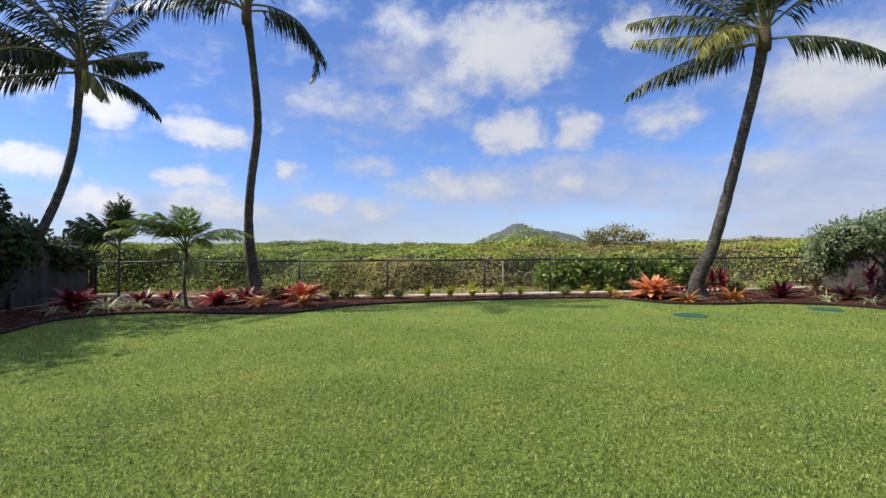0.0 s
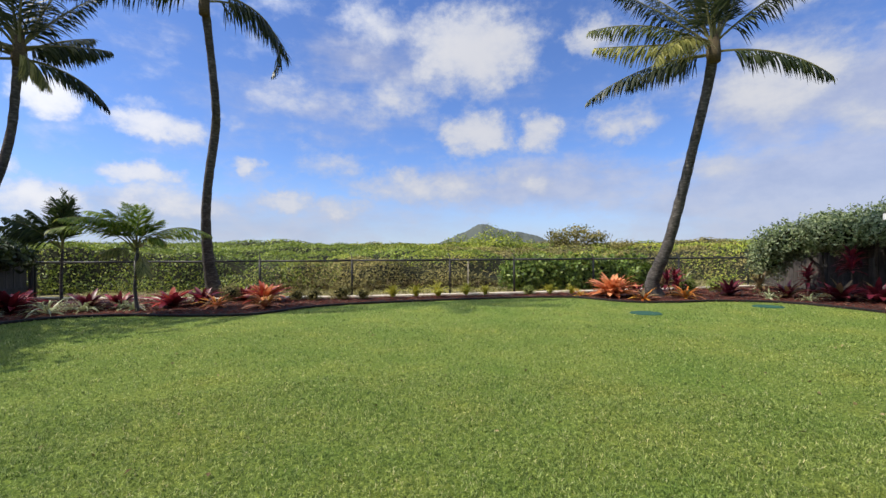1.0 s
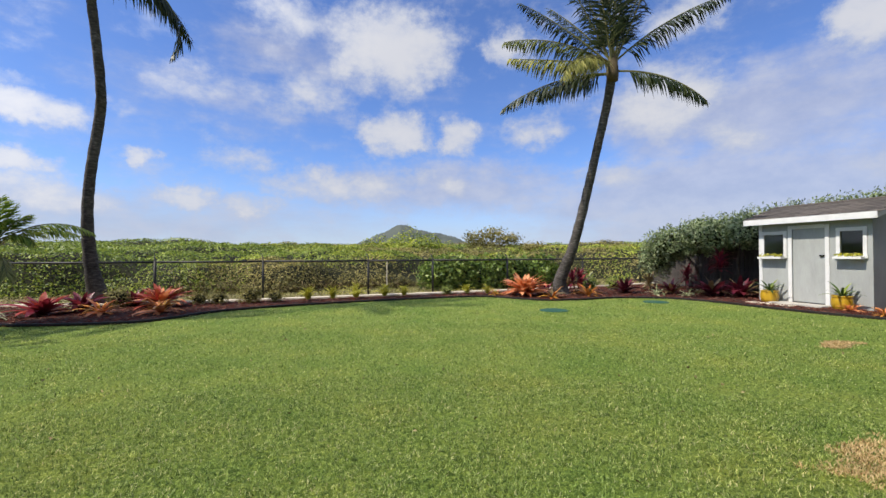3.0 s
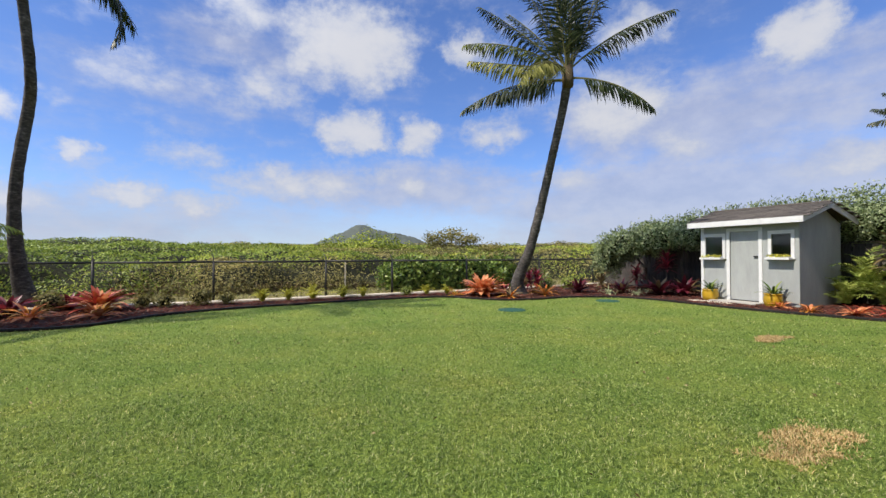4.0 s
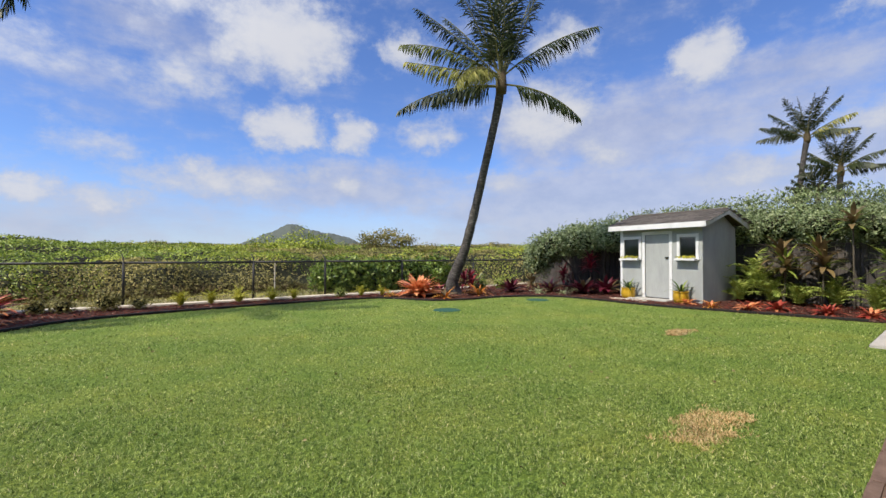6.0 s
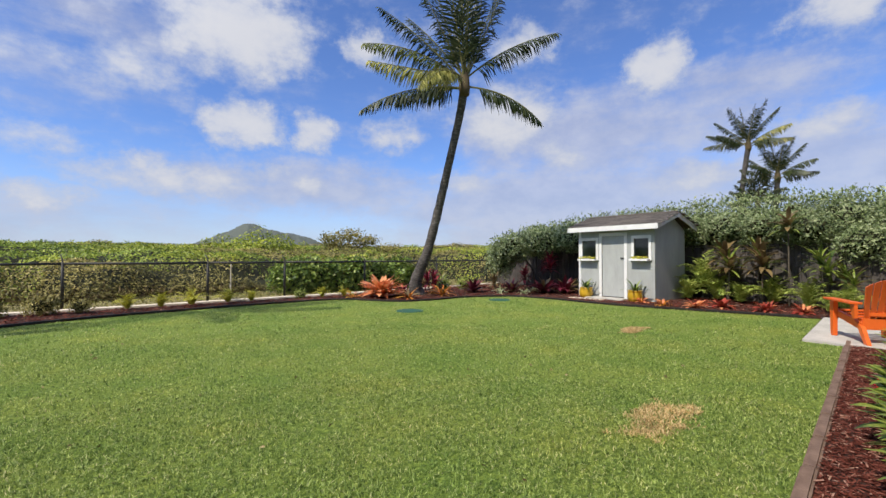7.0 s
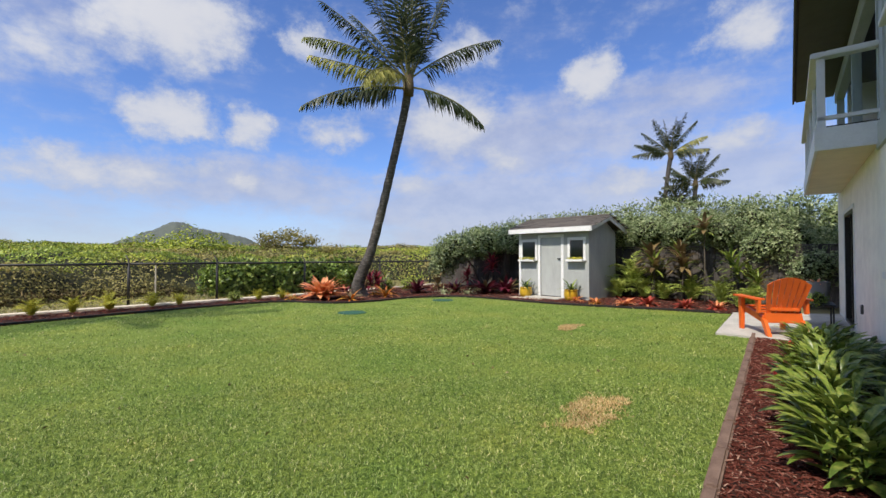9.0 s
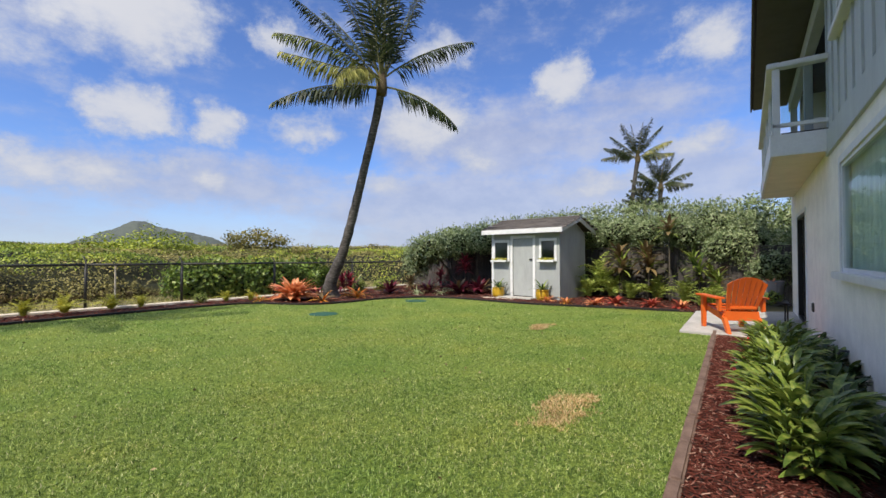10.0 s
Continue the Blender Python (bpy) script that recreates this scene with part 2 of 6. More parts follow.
BLACK_EDGE = painted("black_edging", (0.018, 0.017, 0.016), 0.6)
CONCRETE = stone("concrete", (0.34, 0.32, 0.28), (0.56, 0.53, 0.47), 2.5)
CURB = stone("old_concrete", (0.5, 0.43, 0.32), (0.75, 0.66, 0.52), 3.0)
TRUNK_M = Mat("palm_bark", 0.9, 0.15)
ring = TRUNK_M.noise(9.0, 6, 0.7, (1, 1, 2.4))
TRUNK = TRUNK_M.color(TRUNK_M.mix(0.75, TRUNK_M.ramp(ring, (0.28, (0.026, 0.023, 0.021)), (0.55, (0.11, 0.1, 0.088)), (0.78, (0.3, 0.28, 0.25))),
                      TRUNK_M.ramp(TRUNK_M.noise(1.4, 3), (0.35, (0.55, 0.55, 0.55)), (0.65, (1.1, 1.1, 1.1))), "MULTIPLY")).bump(ring, 0.8, 0.02).m
BOOT = stone("frond_bases", (0.035, 0.025, 0.014), (0.17, 0.125, 0.06), 30.0)
STALK = painted("green_stalk", (0.07, 0.11, 0.03), 0.5)
RACHIS = painted("frond_stem", (0.17, 0.16, 0.055), 0.5)
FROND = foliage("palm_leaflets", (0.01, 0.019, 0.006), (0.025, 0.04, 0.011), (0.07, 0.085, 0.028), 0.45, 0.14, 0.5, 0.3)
# paler copy of the leaflets with sunlight put into the colour
FROND_SUNLIT = foliage("sunlit_palm_leaflets", (0.03, 0.045, 0.01), (0.09, 0.11, 0.025), (0.26, 0.28, 0.07), 0.4, 0.3, 0.8)
FROND_Y = foliage("yellow_palm_leaflets", (0.1, 0.11, 0.025), (0.26, 0.26, 0.06), (0.5, 0.46, 0.16), 0.45, 0.25, 0.8)
ARECA = foliage("young_palm_leaflets", (0.08, 0.15, 0.02), (0.2, 0.3, 0.045), (0.4, 0.47, 0.09), 0.4, 0.4, 0.8)
ARECA_DARK = foliage("dark_palm_leaflets", (0.018, 0.036, 0.012), (0.045, 0.075, 0.022), (0.09, 0.125, 0.035), 0.45, 0.2, 0.8)
NAUPAKA = foliage("bright_shrub_leaves", (0.1, 0.15, 0.018), (0.26, 0.33, 0.04), (0.5, 0.53, 0.08), 0.45, 0.3, 0.3, swing=0.5)
SCRUB_GREEN = foliage("mid_green_shrub_leaves", (0.07, 0.12, 0.016), (0.19, 0.27, 0.035), (0.38, 0.45, 0.08), 0.45, 0.3, 0.3, swing=0.4)
SCRUB_OLIVE = foliage("olive_scrub_leaves", (0.1, 0.095, 0.025), (0.25, 0.225, 0.065), (0.4, 0.34, 0.13), 0.6, 0.2, 0.4, swing=0.45)
TWIG = foliage("dry_twigs", (0.07, 0.05, 0.024), (0.19, 0.14, 0.07), (0.36, 0.28, 0.16), 0.85, 0.0, 0.6, 0.1)
DEEP = foliage("deep_green_leaves", (0.06, 0.11, 0.018), (0.16, 0.25, 0.04), (0.33, 0.4, 0.09), 0.4, 0.25, 0.8)
SILVER = foliage("silvery_hedge_leaves", (0.07, 0.11, 0.04), (0.21, 0.275, 0.115), (0.43, 0.48, 0.28), 0.5, 0.3, 0.6)
# near-black: the shade deep inside foliage, put into a colour
SHADE = stone("foliage_shade", (0.012, 0.014, 0.006), (0.035, 0.036, 0.014), 3.0, 1.0)
BRANCH = stone("branch_bark", (0.06, 0.05, 0.038), (0.16, 0.135, 0.1), 10.0)
# haze of the distance is mixed into this grey-green
HILL = stone("hazed_hillside", (0.065, 0.078, 0.072), (0.12, 0.135, 0.105), 0.012, 1.0)
FERN = foliage("fern_leaves", (0.11, 0.17, 0.028), (0.28, 0.35, 0.065), (0.47, 0.51, 0.14), 0.5, 0.3, 1.5)
YELLOW_FERN = foliage("yellow_fern_leaves", (0.24, 0.26, 0.03), (0.44, 0.43, 0.05), (0.62, 0.57, 0.1), 0.5, 0.3, 1.5)
ORANGE_LEAF = leafy("orange_leaf", (0.5, 0.12, 0.035), (0.8, 0.3, 0.12), (0.8, 0.42, 0.2))
RED_LEAF = leafy("red_leaf", (0.22, 0.018, 0.016), (0.5, 0.06, 0.045), (0.4, 0.13, 0.05))
MAROON_LEAF = leafy("maroon_leaf", (0.035, 0.006, 0.012), (0.14, 0.014, 0.03), (0.2, 0.03, 0.04))
CRIMSON_LEAF = leafy("crimson_leaf", (0.16, 0.012, 0.024), (0.38, 0.045, 0.06))
GOLD_LEAF = leafy("gold_leaf", (0.5, 0.14, 0.02), (0.7, 0.34, 0.05))
PALE_LEAF = leafy("striped_leaf", (0.22, 0.27, 0.11), (0.5, 0.52, 0.3))
BRONZE_LEAF = leafy("bronze_leaf", (0.09, 0.055, 0.025), (0.24, 0.17, 0.07))
GREEN_LEAF = leafy("glossy_green_leaf", (0.06, 0.11, 0.015), (0.18, 0.25, 0.04), (0.32, 0.35, 0.075), 0.36)
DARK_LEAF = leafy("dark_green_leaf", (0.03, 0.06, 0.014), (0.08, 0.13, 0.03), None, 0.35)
FLOWER = leafy("red_flower", (0.5, 0.015, 0.02), (0.65, 0.03, 0.04), None, 0.5)
BOARD = wood("weathered_boards", (0.035, 0.03, 0.026), (0.15, 0.135, 0.12))
# grey boards, darkened to carry part of the corner's shade
PANEL = wood("grey_fence_boards", (0.05, 0.05, 0.046), (0.13, 0.128, 0.118))
STEEL = painted("galvanised_steel", (0.04, 0.038, 0.034), 0.5, dirt=0.2)
m_ = Mat("chain_link_wire", 0.6, 0.3, 0.3)
WIRE = m_.color(m_.ramp(m_.noise(3.0), (0.3, (0.03, 0.03, 0.026)), (0.7, (0.09, 0.085, 0.07)))).m
SIDING = painted("shed_paint", (0.37, 0.385, 0.365), 0.65, (1, 1, 0.25), 0.1)
WHITE = painted("white_trim", (0.7, 0.7, 0.68), 0.5, dirt=0.08)
SHINGLE_M = Mat("asphalt_shingle", 0.95, 0.15)
SHINGLE = SHINGLE_M.color(SHINGLE_M.mix(0.8, SHINGLE_M.ramp(SHINGLE_M.noise(60.0, 3, 0.8), (0.3, (0.045, 0.04, 0.036)), (0.7, (0.15, 0.135, 0.12))),
                          SHINGLE_M.ramp(SHINGLE_M.each(), (0, (0.55, 0.55, 0.55)), (1, (1.3, 1.25, 1.2))), "MULTIPLY")).m
STUCCO = painted("house_stucco", (0.88, 0.83, 0.73), 0.85, dirt=0.09)
BATTEN = painted("house_siding", (0.46, 0.49, 0.47), 0.6, (1, 1, 0.2), 0.08)
CREAM = painted("soffit_paint", (0.68, 0.62, 0.5), 0.7, dirt=0.08)
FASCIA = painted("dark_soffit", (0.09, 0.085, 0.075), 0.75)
BRONZE = painted("dark_metal_frame", (0.02, 0.018, 0.016), 0.4)
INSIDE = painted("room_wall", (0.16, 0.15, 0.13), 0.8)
CURTAIN = painted("sheer_curtain", (0.74, 0.8, 0.72), 0.9, (1, 1, 0.1))
YELLOW = painted("yellow_glaze", (0.52, 0.32, 0.02), 0.3, dirt=0.12, spec=0.5)
PLASTIC = painted("orange_plastic", (0.72, 0.13, 0.018), 0.42, dirt=0.06, spec=0.45)
TABLE = painted("black_table", (0.022, 0.02, 0.018), 0.4)
BIN = painted("grey_fabric", (0.22, 0.22, 0.21), 0.9)
TEAL = painted("green_valve_lid", (0.02, 0.085, 0.05), 0.7)
STEEL_LOCK = painted("black_latch", (0.02, 0.02, 0.02), 0.35)

m_ = Mat("window_glass", 0.03)
gl = m_.t.nodes.new("ShaderNodeBsdfGlossy")
gl.inputs["Roughness"].default_value = 0.02
tp = m_.t.nodes.new("ShaderNodeBsdfTransparent")
tp.inputs[0].default_value = (0.86, 0.92, 0.9, 1)
lw_ = m_.t.nodes.new("ShaderNodeLayerWeight")
lw_.inputs[0].default_value = 0.5
pw_ = m_.t.nodes.new("ShaderNodeMath")
pw_.operation, pw_.inputs[1].default_value = "POWER", 5.0
m_.link(lw_.outputs["Facing"], pw_.inputs[0])
fr = m_.t.nodes.new("ShaderNodeMath")
fr.operation, fr.inputs[1].default_value, fr.inputs[2].default_value = "MULTIPLY_ADD", 0.4, 0.03
m_.link(pw_.outputs[0], fr.inputs[0])
mx_ = m_.t.nodes.new("ShaderNodeMixShader")
m_.link(fr.outputs[0], mx_.inputs[0])
m_.link(tp.outputs[0], mx_.inputs[1])
m_.link(gl.outputs[0], mx_.inputs[2])
m_.link(mx_.outputs[0], m_.out.inputs[0])
GLASS = m_.m


# ---- building blocks ----
rng = np.random.default_rng(7)
IDENT = Matrix.Identity(4)


def empty(name, m=IDENT):
    ob = new(name)
    ob.empty_display_size = 0.1
    ob.matrix_basis = m
    return ob


def link_mesh(name, me, material, parent=None, label="", m=None, smooth=False):
    if material and not me.materials:
        me.materials.append(material)
    if smooth:
        me.polygons.foreach_set("use_smooth", [True] * len(me.polygons))
    ob = new(name, me)
    if parent is not None:
        ob.parent = parent
    if m is not None:
        ob.matrix_basis = m
    if label:
        ob["label"] = label
    return ob


def part(name, bm, material, parent=None, label="", m=None, smooth=False):
    me = bpy.data.meshes.new(name)
    bm.to_mesh(me)
    bm.free()
    return link_mesh(name, me, material, parent, label, m, smooth)


def raw(name, verts, faces, material, parent=None, label="", m=None, smooth=False):
    me = bpy.data.meshes.new(name)
    me.from_pydata([tuple(v) for v in verts], [], [tuple(f) for f in faces])
    return link_mesh(name, me, material, parent, label, m, smooth)


def arrays(name, verts, faces, material, parent=None, label="", smooth=False):
    """A mesh from numpy arrays; every face has the same number of corners."""
    verts, faces = np.asarray(verts, np.float32), np.asarray(faces, np.int32)
    me = bpy.data.meshes.new(name)
    k = faces.shape[1]
    me.vertices.add(len(verts))
    me.vertices.foreach_set("co", verts.ravel())
    me.loops.add(faces.size)
    me.loops.foreach_set("vertex_index", faces.ravel())
    me.polygons.add(len(faces))
    me.polygons.foreach_set("loop_start", np.arange(0, faces.size, k, dtype=np.int32))
    me.polygons.foreach_set("loop_total", np.full(len(faces), k, np.int32))
    me.update()
    me.validate()
    return link_mesh(name, me, material, parent, label, smooth=smooth)


def box(x0, x1, y0, y1, z0, z1, bevel=0.0, bm=None):
    own = bm is None
    bm = bm or bmesh.new()
    r = bmesh.ops.create_cube(bm, size=1.0, matrix=Matrix.Translation(((x0 + x1) / 2, (y0 + y1) / 2, (z0 + z1) / 2)) @ Matrix.Diagonal((x1 - x0, y1 - y0, z1 - z0, 1)))
    if bevel:
        es = list({e for v in r["verts"] for e in v.link_edges})
        bmesh.ops.bevel(bm, geom=es, offset=bevel, segments=2, affect="EDGES")
    return bm


def tube(points, radii, sides=8, bm=None, wobble=0.0):
    """A tapered tube along points."""
    bm = bm or bmesh.new()
    rings = []
    pts = [Vector(p) for p in points]
    for i, p in enumerate(pts):
        d = (pts[min(i + 1, len(pts) - 1)] - pts[max(i - 1, 0)]).normalized()
        a = d.cross(Vector((0.31, 0.95, 0.05))).normalized()
        b = d.cross(a)
        r = radii[i] if hasattr(radii, "__len__") else radii
        ring_ = []
        for k in range(sides):
            t = 2 * math.pi * k / sides
            q = r * (1 + (random.random() - 0.5) * wobble)
            ring_.append(bm.verts.new(p + a * (q * math.cos(t)) + b * (q * math.sin(t))))
        rings.append(ring_)
    for r0, r1 in zip(rings, rings[1:]):
        for k in range(sides):
            bm.faces.new((r0[k], r0[(k + 1) % sides], r1[(k + 1) % sides], r1[k]))
    bm.faces.new(rings[0][::-1])
    bm.faces.new(rings[-1])
    return bm


def lathe(profile, sides=24):
    bm = bmesh.new()
    rings = [[bm.verts.new((r * math.cos(2 * math.pi * k / sides), r * math.sin(2 * math.pi * k / sides), z)) for k in range(sides)] for r, z in profile]
    for r0, r1 in zip(rings, rings[1:]):
        for k in range(sides):
            bm.faces.new((r0[k], r0[(k + 1) % sides], r1[(k + 1) % sides], r1[k]))
    bm.faces.new(rings[0][::-1])
    bm.faces.new(rings[-1])
    return bm


def smooth_line(points, per=6):
    """A Catmull-Rom line through plan points."""
    p = [points[0], *points, points[-1]]
    out = []
    for i in range(1, len(p) - 2):
        a, b, c, d = (np.array(q, float) for q in p[i - 1:i + 3])
        for k in range(per):
            t = k / per
            out.append(0.5 * (2 * b + (c - a) * t + (2 * a - 5 * b + 4 * c - d) * t * t + (3 * b - a - 3 * c + d) * t ** 3))
    out.append(np.array(points[-1], float))
    return np.array(out)


def inside(poly, x, y):
    poly = np.asarray(poly)
    hit = np.zeros(len(x), bool)
    j = len(poly) - 1
    for i in range(len(poly)):
        (xi, yi), (xj, yj) = poly[i], poly[j]
        if yi != yj:
            hit ^= ((yi > y) != (yj > y)) & (x < (xj - xi) * (y - yi) / (yj - yi) + xi)
        j = i
    return hit


def slab(name, poly, z0, z1, material, parent=None):
    """A flat polygon with thickness."""
    bm = bmesh.new()
    top = [bm.verts.new((x, y, z1)) for x, y in poly]
    bot = [bm.verts.new((x, y, z0)) for x, y in poly]
    n = len(top)
    f = bm.faces.new(top)
    for i in range(n):
        bm.faces.new((top[i], bot[i], bot[(i + 1) % n], top[(i + 1) % n]))
    bmesh.ops.recalc_face_normals(bm, faces=bm.faces)
    if f.normal.z < 0:
        bmesh.ops.reverse_faces(bm, faces=bm.faces)
    bmesh.ops.triangulate(bm, faces=[f])
    return part(name, bm, material, parent)


def leaf_cards(pos, size, aspect=0.45, up=0.4, curl=0.25, out=None):
    """Small folded leaves (4 corners, 2 triangles) at the places given."""
    n = len(pos)
    size = np.broadcast_to(np.asarray(size, float), (n,))[:, None] * rng.uniform(0.65, 1.3, (n, 1))
    d = rng.normal(size=(n, 3))
    d[:, 2] = d[:, 2] * 0.6 + up
    d /= np.linalg.norm(d, axis=1, keepdims=True)
    if out is None:
        s = np.cross(d, rng.normal(size=(n, 3)))
    else:   # blades turned to face outwards, as leaves seek the light
        face = out + rng.normal(size=(n, 3)) * 0.45
        face /= np.linalg.norm(face, axis=1, keepdims=True) + 1e-9
        d = d - face * ((d * face).sum(1, keepdims=True) - 0.25)
        d /= np.linalg.norm(d, axis=1, keepdims=True) + 1e-9
        s = np.cross(d, face)
    s /= np.linalg.norm(s, axis=1, keepdims=True) + 1e-9
    nrm = np.cross(d, s)
    if out is None:
        nrm *= np.where(nrm[:, 2:] < 0, -1, 1)
    else:
        nrm *= np.where((nrm * out).sum(1, keepdims=True) < 0, -1, 1)
    mid = pos + d * size * 0.5
    left = mid + s * size * aspect * 0.5 + nrm * size * curl * 0.3
    right = mid - s * size * aspect * 0.5 + nrm * size * curl * 0.3
    tip = pos + d * size - nrm * size * curl * 0.4
    v = np.stack([pos, left, tip, right], 1).reshape(-1, 3)
    i = np.arange(n)[:, None] * 4
    f = np.concatenate([i + [0, 2, 1], i + [0, 3, 2]], 1).reshape(-1, 3)
    return v, f


def blob_points(centre, radii, n, shell=0.55):
    """Places in the outer part of an uneven ellipsoid."""
    d = rng.normal(size=(n, 3))
    d /= np.linalg.norm(d, axis=1, keepdims=True)
    ph = np.array(centre)
    lump = 1 + 0.16 * np.sin(d @ np.array([5.1, 3.3, 2.2]) + ph[0] * 3) + 0.13 * np.sin(d @ np.array([-3.7, 7.9, 5.3]) + ph[1] * 5) + 0.08 * np.sin(d @ np.array([11, -9, 13.0]) + ph[2])
    r = (shell + (1 - shell) * rng.random(n) ** 0.6) * lump
    return np.array(centre) + d * r[:, None] * np.array(radii)


def shrub(name, blobs, per_area, leaf, material, parent=None, label="", aspect=0.5, shell=0.6):
    pos, face = [], []
    for c, r in blobs:
        area = 4 * math.pi * ((r[0] * r[1]) ** 1.6 / 3 + (r[0] * r[2]) ** 1.6 / 3 + (r[1] * r[2]) ** 1.6 / 3) ** (1 / 1.6)
        p = blob_points(c, r, int(area * per_area), shell)
        p = p[p[:, 2] > 0.02]
        pos.append(p)
        q = (p - np.array(c)) / np.array(r) + np.array([0, 0, 0.35])
        face.append(q / (np.linalg.norm(q, axis=1, keepdims=True) + 1e-9))
    v, f = leaf_cards(np.concatenate(pos), leaf, aspect, out=np.concatenate(face))
    return arrays(name, v, f, material, parent, label)


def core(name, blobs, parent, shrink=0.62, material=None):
    """The inner mass of twigs and leaves, its shade put into a near-black colour."""
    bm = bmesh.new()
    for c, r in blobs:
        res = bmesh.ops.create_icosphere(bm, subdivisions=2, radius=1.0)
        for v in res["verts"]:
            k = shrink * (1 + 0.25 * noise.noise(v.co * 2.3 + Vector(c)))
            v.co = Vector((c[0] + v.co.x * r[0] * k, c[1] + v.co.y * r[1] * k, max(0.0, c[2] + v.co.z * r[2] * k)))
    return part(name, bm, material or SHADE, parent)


# ---- plan ----
BED_LINE = smooth_line([(-6.4, -2.0), (-6.5, 2.0), (-6.7, 5.0), (-7.2, 7.0), (-7.6, 8.4), (-7.1, 9.3), (-6.0, 9.55), (-4.7, 9.35), (-3.5, 9.3), (-2.9, 9.8), (-2.3, 10.6),
                        (-1.1, 11.2), (0.0, 11.5), (1.5, 11.85), (3.4, 12.1), (4.6, 12.05), (5.1, 11.4), (5.7, 10.65), (6.7, 10.45), (7.8, 10.6), (8.6, 10.45),
                        (9.4, 9.95), (9.75, 8.9), (9.82, 7.7), (9.92, 6.8), (10.1, 6.1), (10.35, 5.4), (10.6, 4.7), (10.85, 4.0), (11.1, 3.25)], 5)
EDGE_A, EDGE_B = np.array([-6.2, -0.95]), np.array([8.12, 1.82])   # inner line of the house bed's edging
WALL_O = np.array([6.25, 0.21])
ALONG, OUT = np.array([0.9856, 0.1691]), np.array([-0.1691, 0.9856])
HOUSE = Matrix(((ALONG[0], OUT[0], 0, WALL_O[0]), (ALONG[1], OUT[1], 0, WALL_O[1]), (0, 0, 1, 0), (0, 0, 0, 1)))


def house_xy(s, o):
    return tuple(WALL_O + ALONG * s + OUT * o)


PATIO = [(8.1, 2.37), (11.35, 2.96), house_xy(6.6, 0.0), house_xy(2.0, 0.0)]
LAWN_POLY = [*map(tuple, BED_LINE), (11.25, 2.98), (8.08, 2.39), tuple(EDGE_B + np.array([-0.02, 0.078])), tuple(EDGE_A + np.array([0, 0.078]))]
REAR_BED = [*map(tuple, BED_LINE), (11.3, 2.95), (13.9, 2.6), (13.7, 15.0), (8.0, 13.95), (2.0, 13.1), (-3.5, 12.7), (-11.0, 13.4), (-9.6, 8.0), (-8.6, 3.0), (-8.2, -2.0)]
HOUSE_BED = [tuple(EDGE_A), tuple(EDGE_B), house_xy(2.0, 0.0), house_xy(-12.5, 0.0)]

# ---- ground, lawn and beds ----
bm = bmesh.new()
rad = [0.0, 6, 12, 18, 26, 40, 60, 100, 200, 500, 1200, 4000]
prev = None
for r in rad:
    if r == 0:
        prev = [bm.verts.new((0, 0, -0.03))]
        continue
    now = [bm.verts.new((r * math.cos(k * math.pi / 24), r * math.sin(k * math.pi / 24), -0.03)) for k in range(48)]
    for k in range(48):
        bm.faces.new((prev[0], now[k], now[(k + 1) % 48]) if len(prev) == 1 else (prev[k], now[k], now[(k + 1) % 48], prev[(k + 1) % 48]))
    prev = now
tagged(part("ground", bm, SOIL), "dry sandy ground with sparse grass reaching the horizon", "ground", kind="structure")
tagged(slab("lawn", LAWN_POLY, -0.02, 0.0, LAWN), "closely mown green lawn with a few dry patches", "lawn", kind="structure")
tagged(slab("mulch_bed", REAR_BED, -0.025, 0.015, MULCH), "dark bark-mulched planting bed along the fence", "planting bed", kind="structure")
tagged(slab("house_mulch_bed", HOUSE_BED, -0.025, 0.015, MULCH), "dark bark-mulched planting bed along the house wall", "planting bed", kind="structure")


def patchy(x, y, cell, seed):
    """Smooth random values from 0 to 1 over the plan, varying at the cell's size."""
    g = np.random.default_rng(seed).random((256, 256))
    u, v = x / cell + 1000.0, y / cell + 1000.0
    i, j = np.floor(u).astype(int), np.floor(v).astype(int)
    a, b = u - i, v - j
    a, b = a * a * (3 - 2 * a), b * b * (3 - 2 * b)
    at = lambda p, q: g[p % 256, q % 256]
    return (at(i, j) * (1 - a) + at(i + 1, j) * a) * (1 - b) + (at(i, j + 1) * (1 - a) + at(i + 1, j + 1) * a) * b


